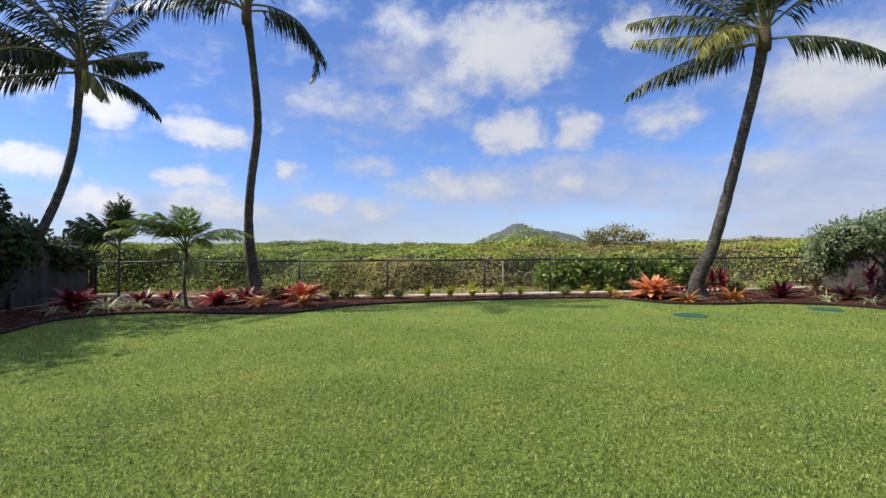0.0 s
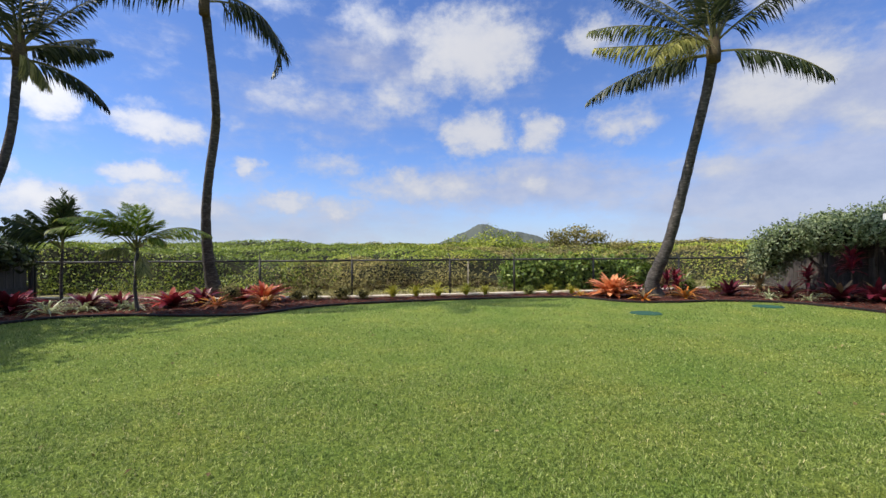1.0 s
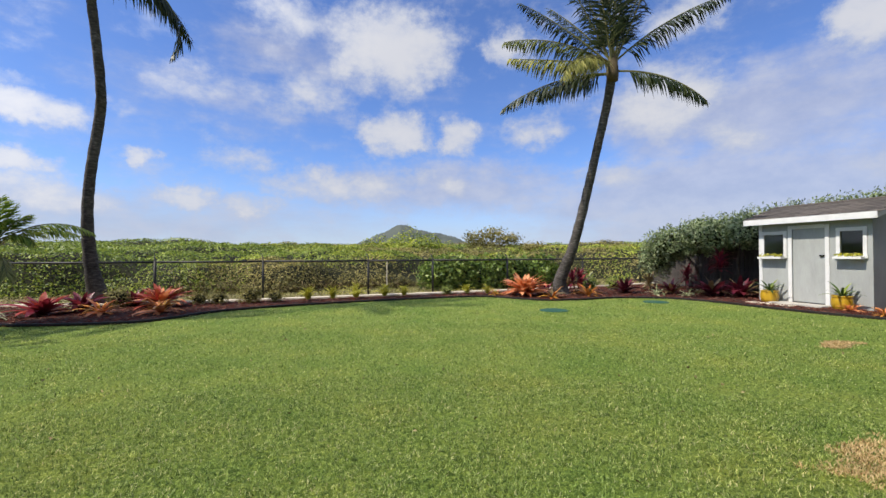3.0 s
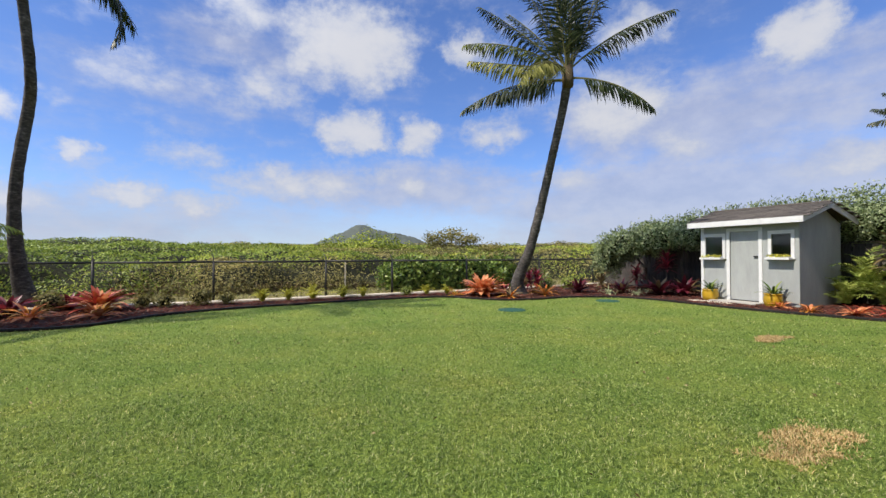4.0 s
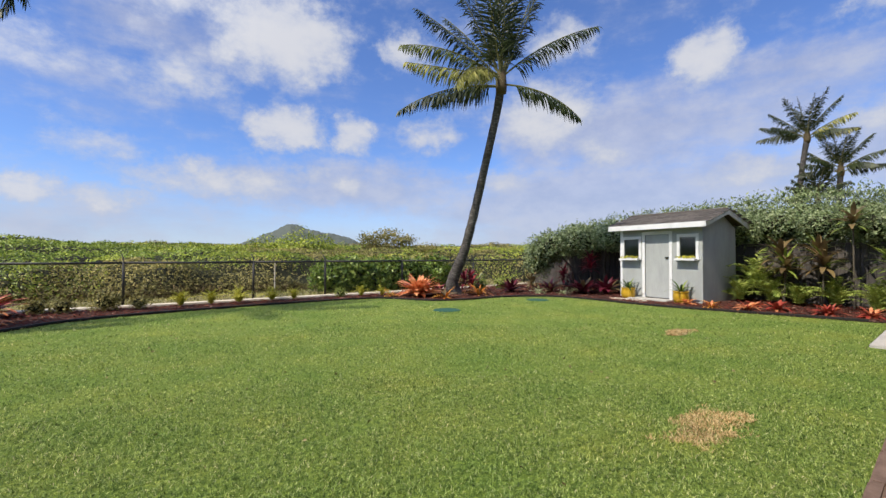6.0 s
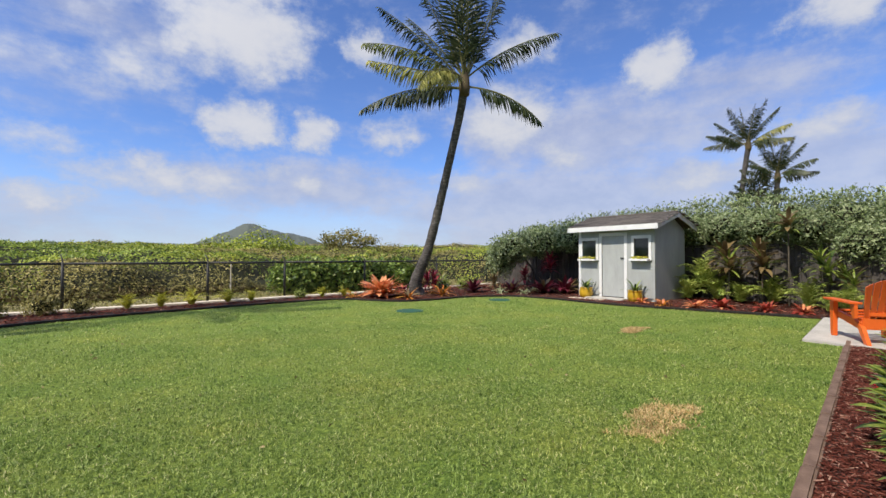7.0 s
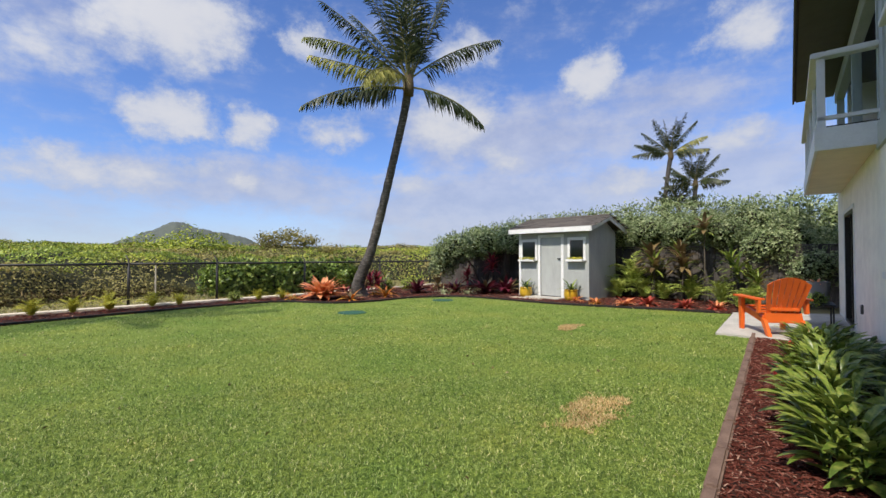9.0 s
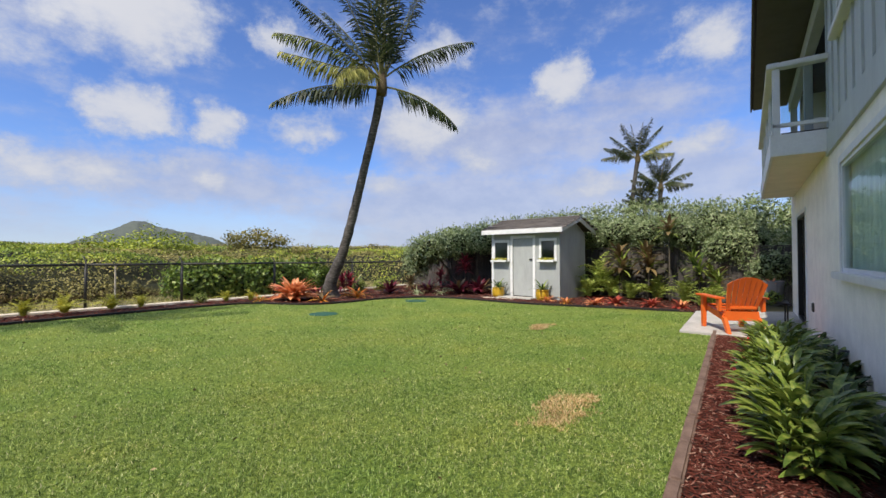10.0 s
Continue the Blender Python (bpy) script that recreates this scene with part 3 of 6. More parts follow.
def grass(name, poly, box_, count, length, width, material, keep=None, label="", lean=0.8, tuft=0.0):
    x = rng.uniform(box_[0], box_[1], count)
    y = rng.uniform(box_[2], box_[3], count)
    ok = inside(poly, x, y)
    if keep is not None:
        ok &= keep(x, y)
    if tuft:   # blades stand in tufts with thinner places between
        ok &= rng.random(count) < 0.3 + 1.1 * patchy(x, y, tuft, 3)
    x, y = x[ok], y[ok]
    n = len(x)
    base = np.stack([x, y, np.zeros(n)], 1)
    a = rng.uniform(0, 2 * math.pi, n)
    ln = length * rng.uniform(0.5, 1.25, n)
    if tuft:
        ln = ln * (0.4 + 0.8 * patchy(x, y, tuft, 3) + 0.45 * patchy(x, y, tuft * 3.3, 5))
    w = np.stack([np.cos(a + 1.57), np.sin(a + 1.57), 0 * a], 1) * (width * rng.uniform(0.7, 1.3, n))[:, None]
    tilt = rng.uniform(0.15, lean, n)
    d = np.stack([np.cos(a) * np.sin(tilt), np.sin(a) * np.sin(tilt), np.cos(tilt)], 1)
    mid = base + d * (ln * 0.55)[:, None]
    tip = mid + (d + np.stack([np.cos(a), np.sin(a), -0.5 + 0 * a], 1) * 0.5) * (ln * 0.45)[:, None]
    v = np.stack([base - w, base + w, mid + w * 0.8, mid - w * 0.8, tip], 1).reshape(-1, 3)
    i = np.arange(n)[:, None] * 5
    f = np.concatenate([i + [0, 1, 2], i + [0, 2, 3], i + [3, 2, 4]], 1).reshape(-1, 3)
    return tagged(arrays(name, v, f, material), label or "short mown lawn grass blades", "grass", kind="stuff")


# worn spots in the lawn: middle, half axes
SPOTS = [((3.3, 1.87), (0.48, 0.2)), ((6.9, 4.35), (0.38, 0.15)), ((1.1, 3.1), (0.14, 0.1)), ((2.9, 4.6), (0.16, 0.12)), ((-2.6, 6.2), (0.16, 0.1))]


def worn(x, y):
    """How worn the grass is at a place, 0 to 1."""
    w = np.zeros(len(x))
    for (cx, cy), (a, b) in SPOTS:
        u, v = (x - cx) * ALONG[0] + (y - cy) * ALONG[1], (x - cx) * OUT[0] + (y - cy) * OUT[1]
        q = (u / a) ** 2 + (v / b) ** 2 + 0.7 * np.sin(9 * u + 4) * np.sin(15 * v + 2 * u) + 0.35 * np.sin(31 * u) * np.sin(27 * v)
        w = np.maximum(w, np.clip(1.6 - q, 0, 1))
    return w


def fresh(x, y):
    return rng.random(len(x)) > worn(x, y) * 0.72


def within(r0, r1):
    return lambda x, y: (np.hypot(x, y) >= r0) & (np.hypot(x, y) < r1) & fresh(x, y)


grass("near_grass", LAWN_POLY, (-4.2, 4.6, 0.4, 4.6), 360000, 0.024, 0.0022, BLADE, within(0, 4.6), lean=1.4, tuft=0.04)
grass("middle_grass", LAWN_POLY, (-7.0, 8.0, 0.8, 8.0), 280000, 0.026, 0.003, BLADE, within(4.6, 8.0), lean=1.4, tuft=0.08)
grass("far_grass", LAWN_POLY, (-8.0, 11.0, 1.0, 13.0), 180000, 0.027, 0.005, BLADE, within(8.0, 16.0), lean=1.4, tuft=0.2)
for (cx, cy), (a, b) in SPOTS[:2]:
    grass("dry_grass", LAWN_POLY, (cx - a * 1.5, cx + a * 1.5, cy - a, cy + a), 16000, 0.035, 0.0028, DRY_BLADE,
          lambda x, y: rng.random(len(x)) < worn(x, y) ** 1.5 * 0.9, "worn yellow straw in a lawn patch", 1.4)


x, y = rng.uniform(-6, 8, 150), rng.uniform(1.2, 10, 150)
ok = inside(LAWN_POLY, x, y)
v, f = leaf_cards(np.stack([x[ok], y[ok], np.full(ok.sum(), 0.02)], 1), 0.045, 0.5, 0.05)
tagged(arrays("fallen_leaves", v, f, TWIG), "small dry brown leaves scattered on the lawn", "leaf litter", kind="stuff")


def chips(name, poly, box_, count, size, keep=None, label="shredded red-brown bark mulch"):
    x, y = rng.uniform(box_[0], box_[1], count), rng.uniform(box_[2], box_[3], count)
    ok = inside(poly, x, y)
    if keep is not None:
        ok &= keep(x, y)
    n = int(ok.sum())
    p = np.stack([x[ok], y[ok], rng.uniform(0.014, 0.035, n)], 1)
    a = rng.uniform(0, math.pi, n)
    d = np.stack([np.cos(a), np.sin(a), rng.uniform(-0.35, 0.35, n)], 1) * (size * rng.uniform(0.4, 1.4, n))[:, None] * 0.5
    w = np.stack([-np.sin(a), np.cos(a), rng.uniform(-0.5, 0.5, n)], 1) * (size * rng.uniform(0.08, 0.24, n))[:, None] * 0.5
    h = np.array([0, 0, 0.3]) * size * 0.3
    v = np.stack([p - d - w, p + d - w, p + d * 0.9 + w, p - d * 0.9 + w, p + h], 1).reshape(-1, 3)
    i = np.arange(n)[:, None] * 5
    f = np.concatenate([i + [0, 1, 4], i + [1, 2, 4], i + [2, 3, 4], i + [3, 0, 4]], 1).reshape(-1, 3)
    return tagged(arrays(name, v, f, CHIP), label, "mulch", kind="stuff")


chips("bark_mulch", HOUSE_BED, (1.5, 8.4, 0.0, 2.0), 60000, 0.042)
chips("bark_mulch_house", HOUSE_BED, (-6.2, 1.5, -2.0, 1.2), 40000, 0.042)
chips("bark_mulch_rear", REAR_BED, (-11, 14, 2.6, 15), 60000, 0.09)

# edging of the house bed: a row of stones end to end
edge = tagged(empty("bed_edging"), "brown concrete edging stones between lawn and mulch", "edging", kind="structure")
ed = (EDGE_B - EDGE_A) / np.linalg.norm(EDGE_B - EDGE_A)
length = np.linalg.norm(EDGE_B - EDGE_A)
stone_mesh = None
k = 0.0
while k < length - 0.1:
    bm = None
    if stone_mesh is None:
        o = part("edging_stone", box(0.002, 0.598, 0.0, 0.078, -0.05, 0.04, 0.014), EDGING, edge)
        stone_mesh = o.data
    else:
        o = link_mesh("edging_stone", stone_mesh, None, edge)
    q = EDGE_A + ed * k
    o.matrix_basis = pose(q[0], q[1], rng.uniform(-0.006, 0.006), 0, 0, math.degrees(math.atan2(ed[1], ed[0])) + rng.uniform(-0.5, 0.5))
    k += 0.6

# black edging round the rear bed
bm = bmesh.new()
lo = [bm.verts.new((x, y, -0.03)) for x, y in BED_LINE]
nrm = np.gradient(BED_LINE, axis=0)
nrm = np.stack([-nrm[:, 1], nrm[:, 0]], 1) / np.linalg.norm(nrm, axis=1)[:, None]
rows_ = [[bm.verts.new((x + n[0] * o, y + n[1] * o, z)) for (x, y), n in zip(BED_LINE, nrm)] for o, z in ((0, -0.03), (0, 0.05), (0.03, 0.055), (0.035, -0.03))]
for r0, r1 in zip(rows_, rows_[1:]):
    for i in range(len(BED_LINE) - 1):
        bm.faces.new((r0[i], r0[i + 1], r1[i + 1], r1[i]))
bmesh.ops.delete(bm, geom=lo, context="VERTS")
tagged(part("lawn_edging", bm, BLACK_EDGE), "black plastic edging strip round the rear bed", "edging", kind="structure")

# concrete curb under the chain-link fence
CURB_LINE = smooth_line([(-11.2, 13.55), (-8.2, 13.2), (-5.0, 12.75), (-2.4, 12.8), (0.0, 13.0), (3.5, 13.45), (6.0, 13.75), (9.4, 14.3), (12.6, 15.0), (13.4, 15.3)], 4)
bm = bmesh.new()
nrm = np.gradient(CURB_LINE, axis=0)
nrm = np.stack([-nrm[:, 1], nrm[:, 0]], 1) / np.linalg.norm(nrm, axis=1)[:, None]
rows_ = [[bm.verts.new((x + n[0] * o, y + n[1] * o, z)) for (x, y), n in zip(CURB_LINE, nrm)] for o, z in ((-0.13, -0.05), (-0.11, 0.06), (0.1, 0.07), (0.12, -0.05))]
for r0, r1 in zip(rows_, rows_[1:]):
    for i in range(len(CURB_LINE) - 1):
        bm.faces.new((r0[i], r1[i], r1[i + 1], r0[i + 1]))
bmesh.ops.recalc_face_normals(bm, faces=bm.faces)
tagged(part("fence_curb", bm, CURB), "low weathered concrete curb under the fence", "curb", kind="structure")


# ---- chain-link fence ----
def chain_fence(posts, height, label):
    ob = tagged(empty("chain_link_fence"), label, "fence")
    post_mesh, arm_mesh = None, None
    for i, (x, y) in enumerate(posts):
        if post_mesh is None:
            o = part("post", tube([(0, 0, 0), (0, 0, height + 0.03)], 0.034, 8), STEEL, ob, smooth=True)
            post_mesh = o.data
            a = part("barb_arm", tube([(0, 0, 0), (-0.01, 0.03, 0.09), (-0.05, 0.1, 0.2)], [0.02, 0.016, 0.013], 6), STEEL, o)
            arm_mesh = a.data
        else:
            o = link_mesh("post", post_mesh, None, ob)
            a = link_mesh("barb_arm", arm_mesh, None, o)
        o.matrix_basis = pose(x, y, 0.0)
        a.matrix_basis = pose(0, 0, height + 0.02)
    for (x0, y0), (x1, y1) in zip(posts, posts[1:]):
        part("top_rail", tube([(x0, y0, height), ((x0 + x1) / 2, (y0 + y1) / 2, height - 0.008), (x1, y1, height)], 0.029, 8), STEEL, ob, smooth=True)
        ln = math.hypot(x1 - x0, y1 - y0)
        v, f = [], []
        for sgn in (1, -1):
            k = -height
            while k < ln + height:
                a0, a1 = (k, k + height * 0.95) if sgn > 0 else (k + height * 0.95, k)
                z0, z1 = 0.06, height - 0.01
                c0, c1 = min(max(a0, 0), ln), min(max(a1, 0), ln)
                if abs(c1 - c0) > 0.05:
                    w0 = z0 + (z1 - z0) * (c0 - a0) / (a1 - a0)
                    w1 = z0 + (z1 - z0) * (c1 - a0) / (a1 - a0)
                    p0 = np.array([x0 + (x1 - x0) * c0 / ln, y0 + (y1 - y0) * c0 / ln, w0])
                    p1 = np.array([x0 + (x1 - x0) * c1 / ln, y0 + (y1 - y0) * c1 / ln, w1])
                    side = np.array([0, 0, 0.0016])
                    back = np.array([-(y1 - y0) / ln, (x1 - x0) / ln, 0]) * 0.0018
                    b = len(v)
                    v += [p0 - side, p0 + side, p0 + back, p1 - side, p1 + side, p1 + back]
                    f += [(b, b + 3, b + 4, b + 1), (b + 1, b + 4, b + 5, b + 2), (b + 2, b + 5, b + 3, b)]
                k += 0.075
        raw("wire_mesh", v, f, WIRE, ob)["kind"] = "stuff"
    return ob


FENCE = [(-10.9, 13.55), (-8.0, 13.35), (-4.45, 13.35), (-1.75, 13.55), (1.3, 13.6), (3.4, 13.75), (6.2, 14.1), (9.35, 14.3), (12.9, 15.5)]
chain_fence(FENCE, 1.09, "weathered galvanised chain-link fence with a top rail")


# ---- wooden fences ----
def board_fence(points, height, label, material, width=0.14, rail_side=1):
    ob = tagged(empty("wooden_fence"), label, "fence")
    meshes = []
    for j in range(4):
        o = part("board", box(-width / 2, width / 2, -0.011, 0.011, 0.02, height + rng.uniform(-0.03, 0.02), 0.004), material, ob)
        meshes.append(o.data)
        bpy.data.objects.remove(o)
    for (x0, y0), (x1, y1) in zip(points, points[1:]):
        ln = math.hypot(x1 - x0, y1 - y0)
        ang = math.degrees(math.atan2(y1 - y0, x1 - x0))
        k = width / 2
        while k < ln:
            o = link_mesh("board", meshes[rng.integers(4)], None, ob)
            o.matrix_basis = pose(x0 + (x1 - x0) * k / ln, y0 + (y1 - y0) * k / ln, 0, rng.uniform(-0.6, 0.6), 0, ang)
            k += width + 0.006
        for z in (0.3, height - 0.25):
            o = part("rail", box(0, ln, 0.014 * rail_side, 0.055 * rail_side, z, z + 0.09) if rail_side > 0 else box(0, ln, -0.055, -0.014, z, z + 0.09), material, ob)
            o.matrix_basis = pose(x0, y0, 0, 0, 0, ang)
        o = part("cap", box(0, ln, -0.05, 0.05, height + 0.02, height + 0.055, 0.006), material, ob)
        o.matrix_basis = pose(x0, y0, 0, 0, 0, ang)
        n = max(1, int(ln / 2.4))
        for q in range(n + 1):
            o = part("fence_post", box(-0.05, 0.05, 0.06, 0.15, 0, height + 0.01, 0.006), material, ob)
            o.matrix_basis = pose(x0 + (x1 - x0) * q / n, y0 + (y1 - y0) * q / n, 0, 0, 0, ang)
    return ob


board_fence([(-11.1, 13.5), (-10.35, 10.2), (-9.4, 5.5), (-9.0, -2.0)], 1.42, "shaded grey plywood-board boundary fence beside the planting bed", PANEL, 0.3)
board_fence([(13.4, 15.3), (13.75, 10.0), (14.1, 5.0), (14.4, 0.2)], 1.55, "old dark weathered board fence in front of the hedge", BOARD)


# ---- house ----
def house_part(name, bm, material, parent, label="", smooth=False):
    return part(name, bm, material, parent, label, smooth=smooth)


house = tagged(empty("house", HOUSE), "two-storey pale stucco house with grey siding and a balcony", "house")
S0, S1 = -15.0, 6.75
WIN = (-2.3, 0.15, 1.12, 2.3)
DOOR = (3.75, 5.25, 0.05, 2.1)
bm = bmesh.new()
for s0, s1, z0, z1 in ((S0, WIN[0], 0, 2.55), (WIN[0], WIN[1], 0, WIN[2]), (WIN[0], WIN[1], WIN[3], 2.55), (WIN[1], DOOR[0], 0, 2.55), (DOOR[0], DOOR[1], DOOR[3], 2.55), (DOOR[0], DOOR[1], -0.02, DOOR[2]), (DOOR[1], S1, 0, 2.55)):
    box(s0, s1, -0.18, 0.0, z0, z1, bm=bm)
box(S1 - 0.18, S1, -8.0, -0.18, 0, 5.1, bm=bm)
box(S0, S0 + 0.18, -8.0, -0.18, 0, 5.1, bm=bm)
box(S0, S1, -8.2, -8.0, 0, 5.1, bm=bm)
house_part("wall", bm, STUCCO, house)
bm = box(S0, 1.05, -0.18, 0.0, 2.85, 5.1)
box(1.05, S1, -2.4, -2.25, 2.85, 5.1, bm=bm)
box(0.87, 1.05, -2.25, -0.18, 2.85, 5.1, bm=bm)
house_part("upper_wall", bm, BATTEN, house, "grey-green board siding")
house_part("band", box(S0, 1.05, -0.18, 0.03, 2.55, 2.85, 0.006), BATTEN, house, "wide painted band between the storeys")
batten = None
for i in range(30):
    s = 0.98 - i * 0.4
    o = house_part("batten", box(-0.022, 0.022, 0.0, 0.02, 2.85, 5.1), BATTEN, house) if batten is None else link_mesh("batten", batten, None, house)
    batten = o.data
    o.matrix_basis = pose(s, 0.0, 0)
house_part("rim_band", box(1.05, S1, -0.18, -0.002, 2.55, 2.86), STUCCO, house)
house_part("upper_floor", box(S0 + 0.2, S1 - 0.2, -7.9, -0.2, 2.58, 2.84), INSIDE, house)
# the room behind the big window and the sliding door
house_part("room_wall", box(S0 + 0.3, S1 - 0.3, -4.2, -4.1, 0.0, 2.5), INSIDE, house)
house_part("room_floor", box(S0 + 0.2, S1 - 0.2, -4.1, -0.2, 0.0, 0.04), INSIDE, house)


def window(parent, s0, s1, z0, z1, frame_mat, name="window", depth=0.02, w=0.055, mullions=(), sill=True, proud=0.02):
    win = house_part(name, box(s0 - 0.08, s0, -0.04, proud, z0 - 0.0, z1 + 0.08, 0.004), WHITE, parent)
    house_part("casing", box(s1, s1 + 0.08, -0.04, proud, z0, z1 + 0.08, 0.004), WHITE, win)
    house_part("head", box(s0, s1, -0.04, proud + 0.003, z1, z1 + 0.08, 0.004), WHITE, win)
    if sill:
        house_part("sill", box(s0 - 0.12, s1 + 0.12, -0.04, proud + 0.07, z0 - 0.075, z0, 0.008), WHITE, win)
    bm = bmesh.new()
    for a, b, c, d in ((s0, s0 + w, z0, z1), (s1 - w, s1, z0, z1), (s0 + w, s1 - w, z0, z0 + w), (s0 + w, s1 - w, z1 - w, z1)):
        box(a, b, -depth - 0.03, -depth + 0.024, c, d, bm=bm)
    for m in mullions:
        box(m - w / 2, m + w / 2, -depth - 0.025, -depth + 0.025, z0 + w, z1 - w, bm=bm)
    house_part("sash", bm, frame_mat, win)
    g = house_part("pane", box(s0 + w, s1 - w, -depth - 0.004, -depth + 0.004, z0 + w, z1 - w), GLASS, win)
    g.visible_shadow = False
    return win


window(house, *WIN, WHITE, w=0.04, mullions=(-1.75,))
window(house, -3.4, 0.12, 3.78, 4.75, WHITE, "upper_window", mullions=(-1.4,))
# curtain behind the big window
n = 240
pts = [(WIN[0] + (WIN[1] - WIN[0]) * i / n, -0.075 + 0.014 * math.sin(i * 0.55) + 0.006 * math.sin(i * 0.21)) for i in range(n + 1)]
raw("curtain", [(s, o, z) for s, o in pts for z in (0.95, 2.4)], [(2 * i, 2 * i + 2, 2 * i + 3, 2 * i + 1) for i in range(n)], CURTAIN, house, "pale sheer pleated curtain", smooth=True)
# sliding glass door
door = house_part("sliding_door", box(DOOR[0], DOOR[0] + 0.06, -0.12, 0.01, DOOR[2], DOOR[3]), BRONZE, house, "dark-framed sliding glass door")
bm = box(DOOR[1] - 0.06, DOOR[1], -0.12, 0.01, DOOR[2], DOOR[3])
box(DOOR[0] + 0.06, DOOR[1] - 0.06, -0.12, 0.01, DOOR[3] - 0.06, DOOR[3], bm=bm)
box(DOOR[0] + 0.06, DOOR[1] - 0.06, -0.12, 0.01, DOOR[2], DOOR[2] + 0.05, bm=bm)
box((DOOR[0] + DOOR[1]) / 2 - 0.04, (DOOR[0] + DOOR[1]) / 2 + 0.04, -0.1, -0.02, DOOR[2] + 0.05, DOOR[3] - 0.06, bm=bm)
house_part("door_frame", bm, BRONZE, door)
g = house_part("door_pane", box(DOOR[0] + 0.06, DOOR[1] - 0.06, -0.066, -0.058, DOOR[2] + 0.05, DOOR[3] - 0.06), GLASS, door)
g.visible_shadow = False
bm = box(DOOR[0] - 0.07, DOOR[0], -0.04, 0.018, 0.0, DOOR[3] + 0.07, 0.003)
box(DOOR[1], DOOR[1] + 0.07, -0.04, 0.018, 0.0, DOOR[3] + 0.07, 0.003, bm=bm)
box(DOOR[0], DOOR[1], -0.04, 0.021, DOOR[3], DOOR[3] + 0.07, 0.003, bm=bm)
house_part("door_casing", bm, WHITE, door)

# balcony
B0, B1, BO = 0.95, 6.1, 0.56
balcony = house_part("balcony", box(B0, B1, 0.0, BO, 2.62, 2.86, 0.006), CREAM, house, "narrow balcony with a white timber rail and glass panels")
house_part("fascia_board", box(B0 - 0.02, B1 + 0.02, BO, BO + 0.03, 2.6, 2.88, 0.004), WHITE, balcony)
house_part("end_board", box(B0 - 0.025, B0, 0.0, BO + 0.03, 2.6, 2.88, 0.004), WHITE, balcony)
house_part("top_rail", box(B0 - 0.05, B1, BO - 0.08, BO + 0.06, 3.76, 3.83, 0.01), WHITE, balcony)
house_part("end_rail", box(B0 - 0.05, B0 + 0.09, 0.0, BO - 0.08, 3.758, 3.828, 0.01), WHITE, balcony)
house_part("bottom_rail", box(B0, B1, BO - 0.05, BO + 0.0, 2.98, 3.03, 0.005), WHITE, balcony)
house_part("end_bottom_rail", box(B0, B0 + 0.05, 0.0, BO - 0.05, 2.98, 3.03, 0.005), WHITE, balcony)
post = None
for s in (B0 + 0.04, 2.25, 3.55, 4.85, B1 - 0.05):
    o = house_part("baluster_post", box(-0.04, 0.04, -0.08, 0.0, 2.86, 3.76, 0.005), WHITE, balcony) if post is None else link_mesh("baluster_post", post, None, balcony)
    post = o.data
    o.matrix_basis = pose(s, BO, 0)
for s0, s1 in ((B0 + 0.09, 2.2), (2.3, 3.5), (3.6, 4.8), (4.9, B1 - 0.1)):
    o = house_part("glass_panel", box(s0, s1, BO - 0.035, BO - 0.028, 3.03, 3.74), GLASS, balcony)
    o.visible_shadow = False
o = house_part("end_glass_panel", box(B0 + 0.02, B0 + 0.027, 0.02, BO - 0.09, 3.03, 3.74), GLASS, balcony)
o.visible_shadow = False
house_part("gasket", box(B0 + 0.005, B0 + 0.04, 0.0, BO - 0.085, 2.88, 2.9), BRONZE, balcony, "dark strip at the foot of the end rail")
# roof with a deep eave, rafters and corner post of the balcony
bm = bmesh.new()
EO, EZ = 0.72, 5.1
prof = [(EO, EZ), (EO, EZ + 0.2), (-4.0, EZ + 1.6), (-8.7, EZ + 0.2), (-8.7, EZ), (-4.0, EZ + 1.36)]
rings = [[bm.verts.new((s, o, z)) for o, z in prof] for s in (S0 - 0.5, S1 + 0.75)]
for k in range(6):
    bm.faces.new((rings[0][k], rings[0][(k + 1) % 6], rings[1][(k + 1) % 6], rings[1][k]))
for q in ((0, 1, 2, 5), (2, 3, 4, 5)):
    for r in rings:
        bm.faces.new([r[i] for i in q])
bmesh.ops.recalc_face_normals(bm, faces=bm.faces)
roof = house_part("roof", bm, SHINGLE, house, "dark shingled roof with a deep eave")
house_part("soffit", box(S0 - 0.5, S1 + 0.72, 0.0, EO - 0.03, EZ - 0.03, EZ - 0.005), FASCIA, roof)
house_part("gutter", box(S0 - 0.5, S1 + 0.76, EO, EO + 0.035, EZ - 0.06, EZ + 0.2, 0.006), FASCIA, roof)
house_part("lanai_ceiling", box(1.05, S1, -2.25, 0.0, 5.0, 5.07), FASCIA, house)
house_part("lanai_beam", box(1.05, S1 + 0.1, -0.12, 0.02, 4.72, 5.0, 0.006), BATTEN, house)
house_part("lanai_post", box(S1 - 0.2, S1 - 0.08, -0.12, 0.0, 2.85, 4.72, 0.006), BATTEN, house)
house_part("lanai_post", box(3.7, 3.82, -0.12, 0.0, 2.85, 4.72, 0.006), BATTEN, house)
house_part("wall_outlet", box(2.72, 2.8, 0.0, 0.03, 0.42, 0.56, 0.006), FASCIA, house)
house_part("hose_tap", tube([(-0.1, -0.0, 0.3), (-0.1, 0.07, 0.3), (-0.1, 0.09, 0.26)], 0.012, 6), FASCIA, house)

# ---- patio ----
tagged(slab("patio", PATIO, -0.04, 0.03, CONCRETE), "pale concrete patio slab beside the lawn", "patio", kind="structure")

